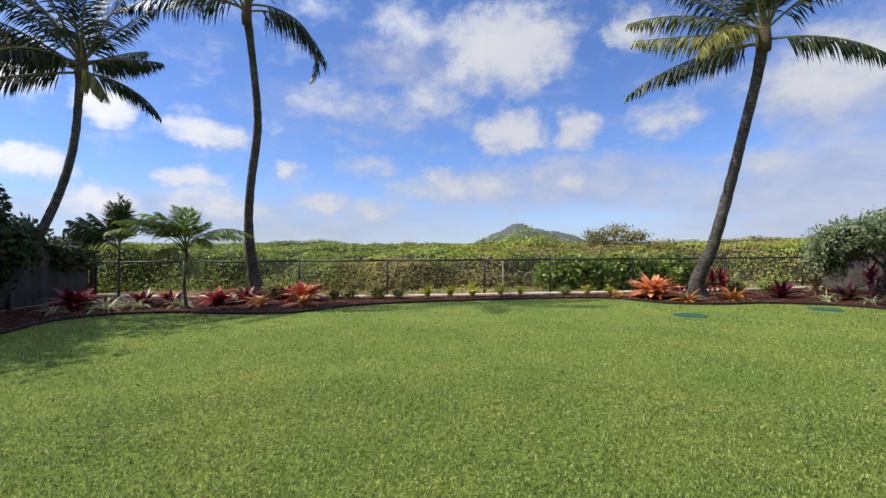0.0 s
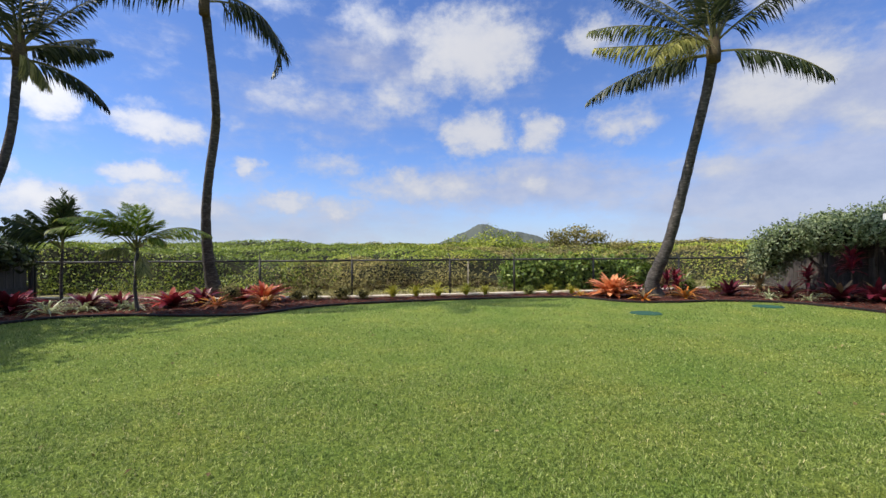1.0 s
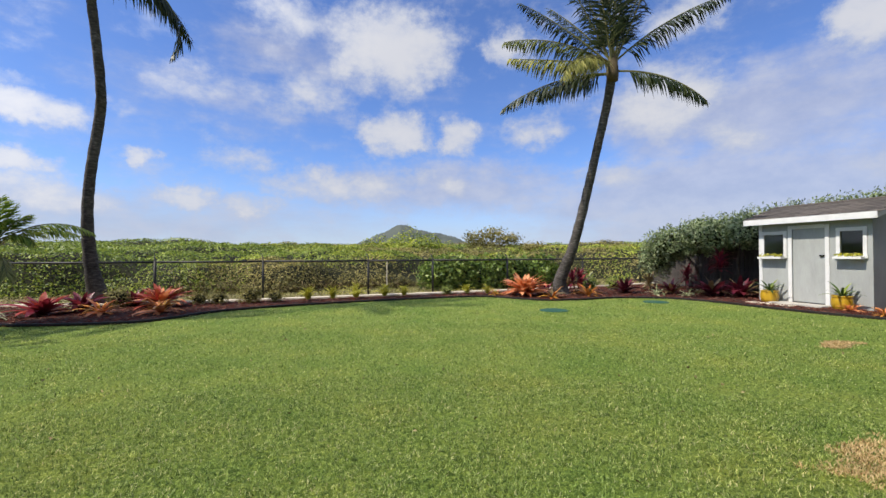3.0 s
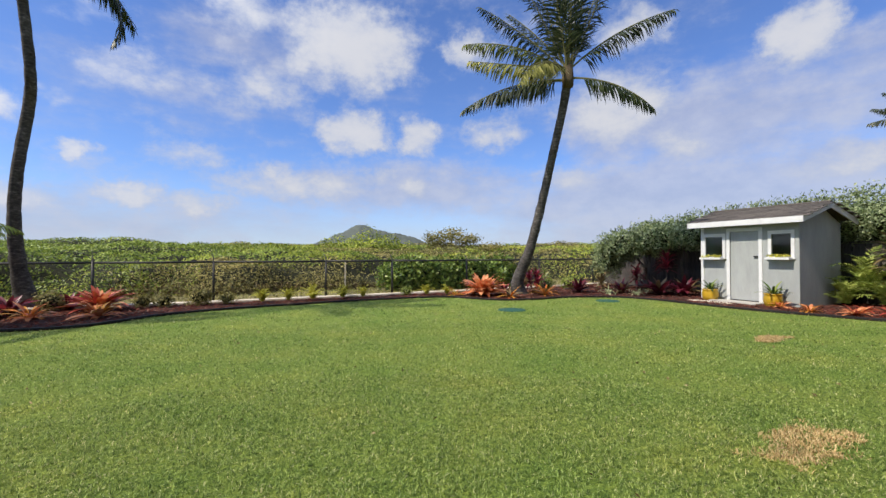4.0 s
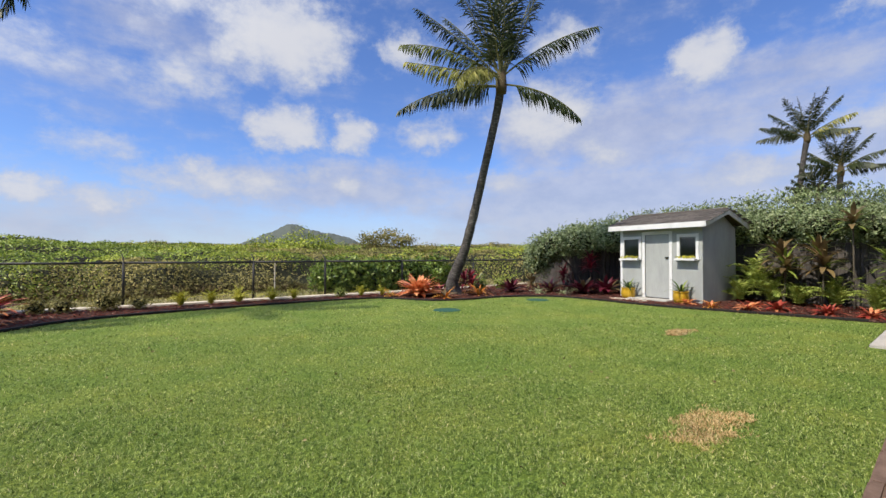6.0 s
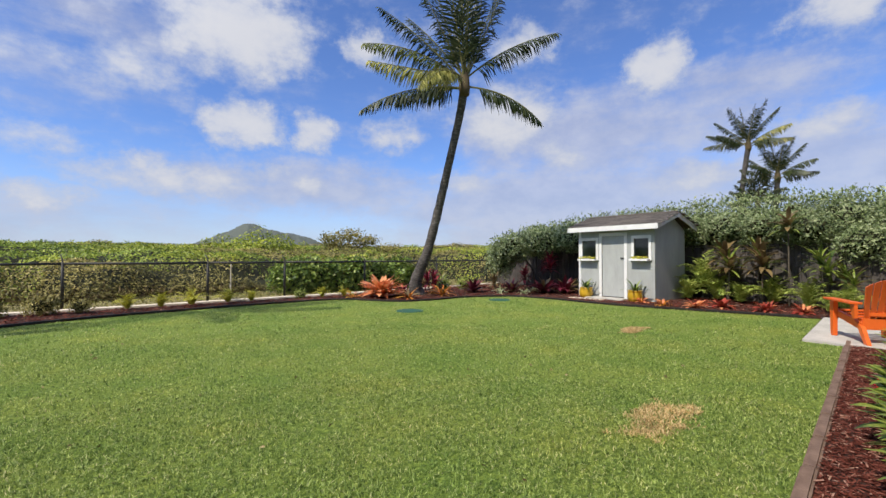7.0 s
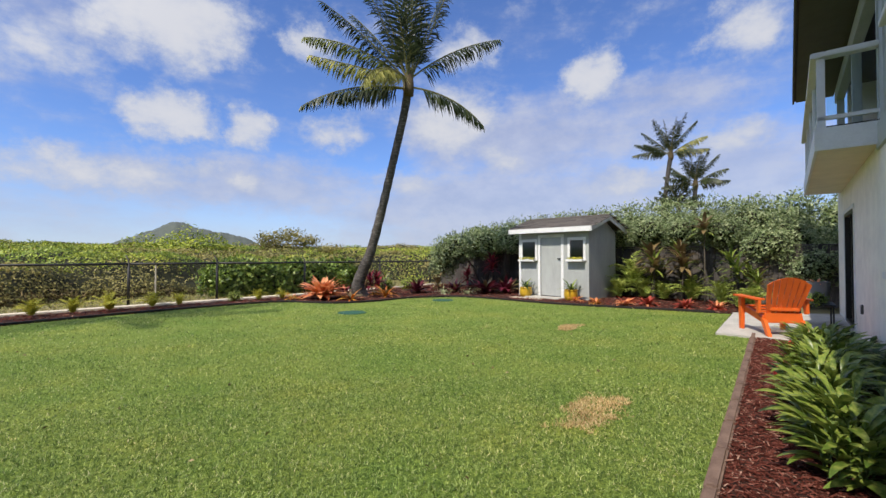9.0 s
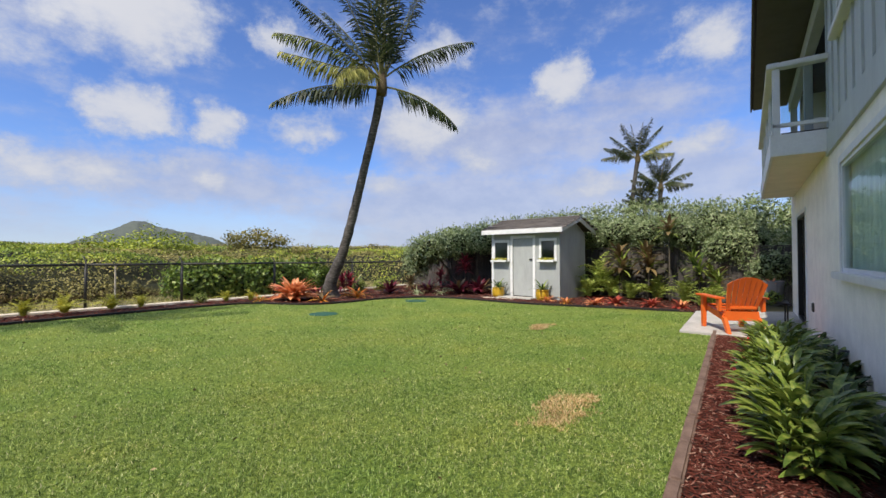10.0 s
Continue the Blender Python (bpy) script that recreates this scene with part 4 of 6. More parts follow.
# ---- garden shed ----
SHED_A, SHED_B = np.array([11.38, 9.04]), np.array([11.50, 6.58])   # front wall, far and near corner
sd = (SHED_B - SHED_A) / np.linalg.norm(SHED_B - SHED_A)
SHED = Matrix(((sd[0], -sd[1], 0, SHED_A[0]), (sd[1], sd[0], 0, SHED_A[1]), (0, 0, 1, 0), (0, 0, 0, 1)))   # x along the front, y into the shed
SW, SD, SH = 2.46, 1.75, 2.04
shed = tagged(empty("garden_shed", SHED), "pale grey wooden garden shed with white trim", "shed")
OPEN = ((0.13, 0.62, 1.22, 1.76), (0.82, 1.55, 0.06, 1.88), (1.85, 2.28, 1.23, 1.78))
bm = bmesh.new()
xs = sorted({0.0, SW, *[v for o in OPEN for v in o[:2]]})
for x0, x1 in zip(xs, xs[1:]):
    holes = [o for o in OPEN if o[0] <= x0 + 1e-6 and o[1] >= x1 - 1e-6]
    z = 0.0
    if holes:
        if holes[0][2] > 0.1:
            box(x0, x1, 0, 0.05, 0, holes[0][2], bm=bm)
        box(x0, x1, 0, 0.05, holes[0][3], SH, bm=bm)
    else:
        box(x0, x1, 0, 0.05, 0, SH, bm=bm)
bmesh.ops.remove_doubles(bm, verts=bm.verts, dist=0.001)
part("front_wall", bm, SIDING, shed)
for x0, nm in ((0.0, "side_wall"), (SW - 0.05, "side_wall")):
    v = [(x, y, z) for x in (x0, x0 + 0.05) for y, z in ((0.05, 0), (SD, 0), (SD, SH), (0.87, SH + 0.44), (0.05, SH + 0.02))]
    raw(nm, v, [(0, 1, 2, 3, 4), (9, 8, 7, 6, 5), (0, 5, 6, 1), (1, 6, 7, 2), (2, 7, 8, 3), (3, 8, 9, 4), (4, 9, 5, 0)], SIDING, shed)
part("back_wall", box(0.05, SW - 0.05, SD - 0.05, SD, 0, SH), SIDING, shed)
part("shed_floor", box(0.05, SW - 0.05, 0.05, SD - 0.05, 0.0, 0.05), BOARD, shed)
for x in (0.0, SW - 0.085):
    part("corner_trim", box(x - 0.004, x + 0.085, -0.016, 0.0, 0.0, SH, 0.003), WHITE if x == 0 else SIDING, shed)
d = part("shed_door", box(0.825, 1.545, 0.012, 0.045, 0.065, 1.875, 0.006), SIDING, shed, "plain grey door, closed")
part("latch", box(1.43, 1.53, -0.03, 0.012, 1.2, 1.235, 0.006), STEEL_LOCK, d, "black latch")
part("casing", box(0.73, 0.82, -0.02, 0.0, 0.04, 1.97, 0.004), WHITE, d)
part("casing", box(1.55, 1.64, -0.02, 0.0, 0.04, 1.97, 0.004), WHITE, d)
part("casing", box(0.82, 1.55, -0.022, 0.0, 1.88, 1.972, 0.004), WHITE, d)
for x0, x1, z0, z1 in (OPEN[0], OPEN[2]):
    w = part("shed_window", box(x0 - 0.08, x1 + 0.08, -0.022, 0.0, z1, z1 + 0.085, 0.004), WHITE, shed)
    part("jamb", box(x0 - 0.08, x0, -0.02, 0.0, z0 - 0.02, z1, 0.004), WHITE, w)
    part("jamb", box(x1, x1 + 0.08, -0.02, 0.0, z0 - 0.02, z1, 0.004), WHITE, w)
    part("sill", box(x0 - 0.1, x1 + 0.1, -0.05, 0.0, z0 - 0.075, z0 - 0.02, 0.005), WHITE, w)
    g = part("pane", box(x0, x1, 0.02, 0.026, z0, z1), GLASS, w)
    g.visible_shadow = False
    bx = part("window_box", box(x0 - 0.06, x1 + 0.06, -0.2, -0.05, z0 - 0.09, z0 - 0.035, 0.006), WHITE, w, "white wooden flower shelf")
    pts = np.stack([rng.uniform(x0 - 0.03, x1 + 0.03, 90), rng.uniform(-0.17, -0.06, 90), rng.uniform(z0 - 0.03, z0 + 0.02, 90)], 1)
    v, f = leaf_cards(pts, 0.055, 0.7, 0.9)
    arrays("flower_cluster", v, f, YELLOW_FERN, w, "small yellow-green flowers")
# roof: two pitches of shingle courses over a board deck, fascia boards
EV, RDG, RZ, EZ_ = -0.28, 0.87, SH + 0.50, SH + 0.13
roof_ = part("shed_roof", box(-0.18, SW + 0.2, 0.80, 0.94, RZ - 0.05, RZ - 0.01), SHINGLE, shed, "brown-grey shingled gable roof")
for y0, y1 in ((EV, RDG), (2 * RDG - EV, RDG)):
    v = [(x, y, z) for x in (-0.18, SW + 0.2) for y, z in ((y0, EZ_ - 0.05), (y0, EZ_ - 0.01), (y1, RZ - 0.01), (y1, RZ - 0.05))]
    raw("deck", v, [(0, 1, 2, 3), (7, 6, 5, 4), (0, 4, 5, 1), (1, 5, 6, 2), (2, 6, 7, 3), (3, 7, 4, 0)], BOARD, roof_)
pitch_ = math.atan2(RZ - EZ_, RDG - EV)
run = math.hypot(RZ - EZ_, RDG - EV)
tab = None
for side in (0, 1):
    for c in range(8):
        x = -0.2 - (c % 2) * 0.1
        while x < SW + 0.2:
            w = 0.3
            if tab is None:
                o = part("shingle", box(0.004, w - 0.004, 0, 0.2, 0, 0.012), SHINGLE, roof_)
                tab = o.data
            else:
                o = link_mesh("shingle", tab, None, roof_)
            y = EV + (run * c / 8) * math.cos(pitch_) - 0.02
            z = EZ_ + (run * c / 8) * math.sin(pitch_) - 0.006
            tilt = math.degrees(pitch_) - 3.0
            if side == 0:
                o.matrix_basis = pose(x, y, z, tilt, 0, rng.uniform(-0.6, 0.6))
            else:
                o.matrix_basis = pose(x + w, 2 * RDG - y, z, tilt, 0, 180)
            x += w
part("ridge_cap", tube([(-0.2, RDG, RZ + 0.005), (SW + 0.22, RDG, RZ + 0.005)], 0.035, 6), SHINGLE, roof_)
part("eave_board", box(-0.2, SW + 0.22, EV - 0.03, EV, EZ_ - 0.15, EZ_ - 0.005, 0.004), WHITE, roof_, "white eave board")
for x in (-0.21, SW + 0.2):
    for y0, y1 in ((EV - 0.03, RDG), (2 * RDG - EV + 0.03, RDG)):
        v = [(xx, y, z) for xx in (x, x + 0.03) for y, z in ((y0, EZ_ - 0.15), (y0, EZ_ - 0.012), (y1, RZ), (y1, RZ - 0.14))]
        raw("rake_board", v, [(0, 1, 2, 3), (7, 6, 5, 4), (0, 4, 5, 1), (1, 5, 6, 2), (2, 6, 7, 3), (3, 7, 4, 0)], WHITE, roof_, "white rake board")
step = tagged(part("door_step", box(0.55, 1.75, -0.5, -0.02, -0.02, 0.05, 0.012), CONCRETE, None, m=SHED.copy()), "pale concrete step at the shed door", "step")
tagged(part("stepping_slab", box(0.2, 1.3, -0.85, -0.52, -0.02, 0.025, 0.01), CURB, None, m=SHED.copy()), "low concrete slab before the shed step", "slab")


# ---- palms ----
def frond_arrays(start, right, toward, ang0, ang1, length, depth, leaf=0.75, pairs=44, bare=0.16, hang=0.9, seg=14, thin=1.0, spread=(0.55, 0.95)):
    """A feather frond. Angles (degrees) run from ang0 at the foot to ang1 at the tip in the plane of right and up; depth leans it out of that plane."""
    p = np.array(start, float)
    pts, dirs = [p.copy()], []
    for i in range(seg):
        a = radians(ang0 + (ang1 - ang0) * ((i + 0.5) / seg) ** 1.15)
        d = right * math.cos(a) * math.sqrt(max(0.05, 1 - depth * depth)) + toward * depth + np.array([0, 0, 1.0]) * math.sin(a)
        d /= np.linalg.norm(d)
        dirs.append(d)
        p = p + d * length / seg
        pts.append(p.copy())
    pts, dirs = np.array(pts), np.array(dirs)
    V, F = [], []
    for side in (1, -1):
        for k in range(pairs):
            u = bare + (1 - bare) * (k + rng.uniform(0, 0.8)) / pairs
            q = u * seg
            i = min(int(q), seg - 1)
            base = pts[i] + (pts[i + 1] - pts[i]) * (q - i)
            d = dirs[i]
            s = np.cross(d, [0, 0, 1.0])
            s = s / (np.linalg.norm(s) + 1e-6) * side
            ln = leaf * (0.35 + 0.65 * math.sin(math.pi * min(1, 0.18 + u * 0.86)) ** 0.7) * rng.uniform(0.8, 1.12)
            g = np.array([0, 0, -1.0])
            droop = hang * (1 - 0.8 * max(0.0, d[2]))
            out_ = s * rng.uniform(*spread) + d * rng.uniform(0.4, 0.7) + g * droop * rng.uniform(0.4, 0.95) + rng.normal(size=3) * 0.1
            out_ /= np.linalg.norm(out_)
            mid = base + out_ * ln * 0.5
            o2 = out_ + g * droop * 0.55
            o2 /= np.linalg.norm(o2)
            tip = mid + o2 * ln * 0.5
            w = np.cross(out_, d)
            w = np.cross(w, out_)
            w = w / (np.linalg.norm(w) + 1e-6) * (0.008 + 0.014 * leaf) * thin
            b = len(V)
            V += [base - w * 0.4, base + w * 0.4, mid + w, mid - w, tip]
            F += [(b, b + 1, b + 2), (b, b + 2, b + 3), (b + 3, b + 2, b + 4)]
    return pts, V, F


def palm(name, trunk, radii, fronds, view, label, leaf=0.75, pairs=44, hang=0.9, boots=True, category="palm tree", green=None, sides=14, thin=1.0, spread=(0.55, 0.95)):
    """trunk: points from the ground up; fronds: (ang0, ang1, length, depth, tone: 0 green, 1 yellowing, 2 sunlight in
    the colour).
    """
    ob = tagged(empty(name, pose(trunk[0][0], trunk[0][1], 0)), label, category)
    o0 = np.array([trunk[0][0], trunk[0][1], 0.0])
    path = smooth_line([tuple(np.array(p, float) - o0) for p in trunk], 8)
    rr = np.interp(np.linspace(0, 1, len(path)), np.linspace(0, 1, len(radii)), radii)
    if boots:
        rr = rr * (1 + 0.035 * np.sin(np.arange(len(path)) * 2.1))
    part("trunk", tube([tuple(p) for p in path], rr, sides, wobble=0.08), TRUNK, ob, smooth=True)
    top = path[-1]
    right = np.array([view[1], -view[0], 0.0])
    toward = -np.array([view[0], view[1], 0.0])
    if boots:
        part("crown_shaft", tube([tuple(top - [0, 0, 0.3]), tuple(top - [0, 0, 0.1]), tuple(top + [0, 0, 0.15]), tuple(top + [0.01, 0, 0.4]), tuple(top + [0.02, 0, 0.62])], [rr[-1] * 1.02, rr[-1] * 1.25, rr[-1] * 1.1, rr[-1] * 0.7, 0.02], 16, wobble=0.16), BOOT, ob, "fibrous brown frond bases", smooth=True)
    for ang0, ang1, ln, depth, tone in fronds:
        st = top + np.array([0, 0, rng.uniform(-0.12, 0.2)]) if boots else top + np.array([0, 0, rng.uniform(-0.1, 0.05)])
        pts, V, F = frond_arrays(st, right, toward, ang0, ang1, ln, depth, leaf, pairs, 0.16 if boots else 0.25, hang, 14, thin, spread)
        # 1 is a yellowing frond, 2 has sunlight painted into its leaflets
        fo = arrays("frond", V, F, (None, FROND_Y, FROND_SUNLIT)[tone] if tone else (green or FROND), ob, "yellowing or sunlit-coloured frond" if tone else "")
        part("stem", tube([tuple(p) for p in pts], np.linspace(0.032, 0.006, len(pts)) * (1 if boots else 0.55), 5), RACHIS, fo)
    return ob


def leaning(trunk, k):
    """The trunk's points drawn towards the house along their lines of sight, more and more towards the crown."""
    out = []
    for i, (x, y, z) in enumerate(trunk):
        q = 1 - (1 - k) * (i / (len(trunk) - 1)) ** 1.3
        out.append((x * q, y * q, EYE + (z - EYE) * q if i else z))
    return out


def view_of(x, y):
    d = math.hypot(x, y)
    return (x / d, y / d)


palm("coconut_palm", leaning([(7.25, 12.2, -0.05), (7.2, 12.25, 0.43), (7.56, 12.05, 1.54), (7.89, 11.84, 3.09), (8.12, 11.69, 4.3), (8.42, 11.49, 5.92), (8.56, 11.4, 6.95)], 0.88),
     [0.3, 0.195, 0.15, 0.13, 0.12, 0.116, 0.13],
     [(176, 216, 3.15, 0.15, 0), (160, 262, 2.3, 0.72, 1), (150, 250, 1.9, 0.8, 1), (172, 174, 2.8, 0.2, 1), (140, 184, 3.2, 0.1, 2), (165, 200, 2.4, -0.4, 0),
      (132, 146, 3.3, 0.05, 0), (122, 135, 3.2, -0.35, 0), (112, 120, 3.4, 0.1, 0), (104, 108, 3.5, -0.2, 0), (98, 104, 3.4, 0.35, 0), (93, 90, 3.5, 0.15, 0), (90, 84, 3.6, -0.2, 0), (86, 88, 3.2, 0.4, 0),
      (80, 74, 3.5, 0.1, 0), (74, 66, 3.5, -0.25, 0), (66, 68, 3.4, 0.1, 0), (40, 8, 3.0, 0.05, 0), (-6, -52, 2.55, 0.05, 0)],
     view_of(8.4, 11.5), "tall leaning coconut palm with a windblown crown", leaf=0.64, pairs=76, hang=1.35, thin=1.0, spread=(0.4, 0.8))
palm("coconut_palm", leaning([(-5.7, 13.3, -0.05), (-5.84, 13.2, 0.96), (-5.92, 13.15, 2.18), (-5.88, 13.2, 3.41), (-5.74, 13.3, 4.83), (-5.71, 13.3, 5.71), (-5.86, 13.25, 7.46), (-6.0, 13.2, 8.75)], 0.8),
     [0.27, 0.155, 0.125, 0.115, 0.11, 0.1, 0.09, 0.105],
     [(166, 199, 3.75, 0.05, 0), (160, 205, 3.3, -0.4, 0), (16, -122, 2.9, 0.05, 0), (35, -60, 2.9, -0.5, 0), (60, 10, 3.1, 0.2, 0), (85, 70, 3.1, 0, 0), (110, 130, 3.1, 0.1, 0), (130, 160, 3.1, -0.2, 0),
      (95, 60, 2.9, 0.6, 0), (120, 170, 2.9, 0.6, 0), (75, 40, 3.0, -0.5, 0)],
     view_of(-6, 13.2), "tall slender coconut palm rising from the bed", leaf=0.68, pairs=72, hang=1.4, thin=0.95, spread=(0.4, 0.8))
palm("coconut_palm", [(-9.2, 8.6, -0.05), (-8.72, 8.95, 1.2), (-8.45, 9.1, 1.85), (-8.23, 9.35, 2.88), (-8.1, 9.48, 3.87), (-8.03, 9.5, 4.83), (-8.0, 9.53, 5.45)],
     [0.125, 0.1, 0.088, 0.082, 0.078, 0.075, 0.1],
     [(196, 214, 2.4, 0.1, 0), (186, 204, 2.3, -0.2, 0), (178, 190, 2.4, 0.2, 0), (168, 186, 2.4, 0.0, 0), (152, 185, 2.5, 0.3, 0), (145, 176, 2.5, -0.3, 0), (135, 190, 2.4, 0.5, 0), (120, 150, 2.6, 0.1, 0), (110, 120, 2.6, 0, 0), (98, 96, 2.6, 0.2, 0),
      (90, 80, 2.6, 0.3, 0), (84, 70, 2.5, -0.2, 0), (72, 60, 2.4, 0.1, 0), (55, 40, 2.0, 0.2, 0), (42, 25, 1.6, -0.3, 0), (22, 2, 1.55, 0.1, 0), (30, 10, 1.5, -0.4, 0), (2, -62, 1.75, 0.1, 0), (-30, -85, 0.8, 0.3, 1), (-60, -95, 0.7, 0.3, 1), (165, 235, 1.9, 0.6, 0), (110, 150, 2.4, -0.6, 0), (150, 160, 2.4, -0.5, 0)],
     view_of(-8.2, 10.3), "coconut palm with a dense dark shaggy crown", leaf=0.5, pairs=70, hang=1.4, thin=1.0, spread=(0.4, 0.8))
# palms outside the yard
FARFR = [(a, b, l * 0.66, dpt, yy) for a, b, l, dpt, yy in [(165, 195, 3.6, 0.1, 0), (150, 165, 3.6, 0, 0), (130, 142, 3.7, 0, 0), (112, 118, 3.8, 0.2, 0), (98, 100, 3.9, 0, 0), (86, 78, 4.0, 0, 0), (76, 62, 4.0, 0.1, 0), (62, 40, 3.8, 0, 0), (40, 5, 3.6, 0.2, 1), (20, -8, 3.4, 0, 1), (90, 60, 3.5, 0.5, 0), (95, 120, 3.5, -0.4, 0), (140, 175, 3.2, 0.5, 0), (30, -40, 3.0, 0.4, 0)]]
palm("coconut_palm", [(29.9, 12.3, 0), (30.3, 12.0, 3), (30.5, 11.75, 6), (30.62, 11.5, 8.1)], [0.2, 0.16, 0.14, 0.14], FARFR, view_of(30, 11.5), "distant coconut palm above the hedge", leaf=0.62, pairs=70, hang=1.5, spread=(0.4, 0.8))
palm("coconut_palm", [(31.0, 10.4, 0), (31.0, 10.3, 3), (31.05, 10.15, 6.0)], [0.18, 0.15, 0.13], [(a, b, l * 0.85, dpt, 0) for a, b, l, dpt, yy in FARFR], view_of(31, 10), "distant smaller coconut palm above the hedge", leaf=0.6, pairs=64, hang=1.5, spread=(0.4, 0.8))
palm("coconut_palm", [(30.3, 11.0, 0), (30.3, 11.0, 2.4), (30.4, 10.95, 4.6)], [0.17, 0.15, 0.13], [(a, b, l * 0.65, dpt, 0) for a, b, l, dpt, yy in FARFR], view_of(30, 11), "low distant palm behind the hedge", leaf=0.7, pairs=40, hang=1.5)
# young palms in the bed
palm("young_palm", [(-6.08, 10.23, 0), (-6.12, 10.2, 0.6), (-6.06, 10.2, 1.1), (-6.08, 10.2, 1.45)], [0.045, 0.034, 0.032, 0.034],
     [(126, 208, 1.7, 0.1, 0), (116, 196, 1.65, 0.3, 0), (122, 190, 1.5, -0.2, 0), (108, 178, 1.3, -0.2, 0), (100, 150, 1.1, 0.3, 0), (90, 80, 0.9, 0.2, 0), (95, 110, 1.0, -0.2, 0), (80, 60, 0.9, 0, 0), (70, 30, 0.8, 0.3, 0), (52, -35, 1.65, 0.1, 0), (46, -28, 1.5, -0.3, 0), (115, 185, 1.3, 0.5, 0), (110, 200, 1.5, -0.1, 0),
      (60, -60, 0.7, 0.4, 0), (150, 220, 0.7, 0.4, 1), (-60, -88, 0.6, 0.3, 1)],
     view_of(-6, 10.2), "young feathery palm with bright green arching fronds", leaf=0.42, pairs=56, hang=0.7, boots=False, green=ARECA, sides=8, thin=0.8)
palm("young_palm", [(-8.68, 11.55, 0), (-8.68, 11.55, 0.8), (-8.62, 11.5, 1.45)], [0.04, 0.032, 0.03],
     [(138, 172, 1.25, 0, 0), (128, 160, 1.3, 0.2, 0), (120, 150, 1.25, -0.2, 0), (104, 140, 1.2, 0.1, 0), (92, 88, 1.45, 0, 0), (88, 80, 1.35, 0.15, 0), (95, 98, 1.3, -0.2, 0), (85, 84, 1.2, -0.1, 0), (90, 95, 1.1, 0.25, 0), (86, 90, 1.0, 0.2, 0)],
     view_of(-8.7, 11.5), "young dark green palm bent by the wind", leaf=0.46, pairs=52, hang=1.3, boots=False, green=ARECA_DARK, sides=8, spread=(0.2, 0.5))


# ---- wild scrub beyond the fence ----
def domes(x, y, cell, seed):
    """Rounded bush tops on a jittered grid: height 0 to 1, and the number of the bush at each place."""
    r = np.random.default_rng(seed)
    jx, jy, rad_, top = r.random((128, 128)), r.random((128, 128)), r.uniform(0.7, 1.15, (128, 128)), r.uniform(0.45, 1.0, (128, 128))
    best, which = np.zeros(x.shape), np.zeros(x.shape)
    i0, j0 = np.floor(x / cell).astype(int), np.floor(y / cell).astype(int)
    for di in (-1, 0, 1):
        for dj in (-1, 0, 1):
            i, j = (i0 + di) % 128, (j0 + dj) % 128
            u = (x / cell - (i0 + di + jx[i, j])) / rad_[i, j]
            v = (y / cell - (j0 + dj + jy[i, j])) / rad_[i, j]
            h = top[i, j] * np.sqrt(np.clip(1 - u * u - v * v, 0, 1))
            which = np.where(h > best, top[i, j] * 7.13 % 1.0, which)
            best = np.maximum(best, h)
    return best, which


def scrub_height(x, y):
    """Height of the thicket over the plan; 0 where the ground is open."""
    n2 = np.sin(x * 0.23 + 2.0) * np.cos(y * 0.17 + 1.0) * 0.3
    front = 15.6 + 0.5 * np.sin(x * 0.6) + 0.3 * np.sin(x * 1.7 + 1) + np.where(x > 0, 0.04 * x, 0.0)
    rise = np.clip((y - front) / 1.5, 0, 1)
    rise = rise * rise * (3 - 2 * rise)
    far = np.hypot(x, y)
    lump = 0.75 * domes(x, y, 1.9, 11)[0] + (0.3 + 0.02 * far) * domes(x, y, 5.5, 12)[0] + 0.22 * domes(x, y, 0.7, 13)[0]
    h = 0.3 + 0.16 * np.clip(-x / 8, 0, 1) + 0.012 * np.clip(far - 17, 0, 45) + n2 * 0.5 * (0.6 + 0.02 * far) + lump - 0.25
    # a clearing with a sandy path at the right end of the fence
    gap = np.exp(-(((x - 12.2) / 3.0) ** 2 + ((y - 18.0) / 3.6) ** 2) * 1.2)
    return np.maximum(0, h * rise * np.clip(1.25 - 1.6 * gap, 0.05, 1))


gx, gy = np.meshgrid(np.linspace(-70, 90, 420), np.concatenate([np.linspace(14.6, 30, 80), np.linspace(30.4, 110, 120)]))
gz = scrub_height(gx, gy) - 0.14
v = np.stack([gx, gy, np.maximum(gz, -0.1)], 2).reshape(-1, 3)
i = (np.arange(gx.shape[0] - 1)[:, None] * gx.shape[1] + np.arange(gx.shape[1] - 1)).ravel()
f = np.stack([i, i + 1, i + 1 + gx.shape[1], i + gx.shape[1]], 1)
# shell under the leaves; shade between the bushes is in its near-black colour
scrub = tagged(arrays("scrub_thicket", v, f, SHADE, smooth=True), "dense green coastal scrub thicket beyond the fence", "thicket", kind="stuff")


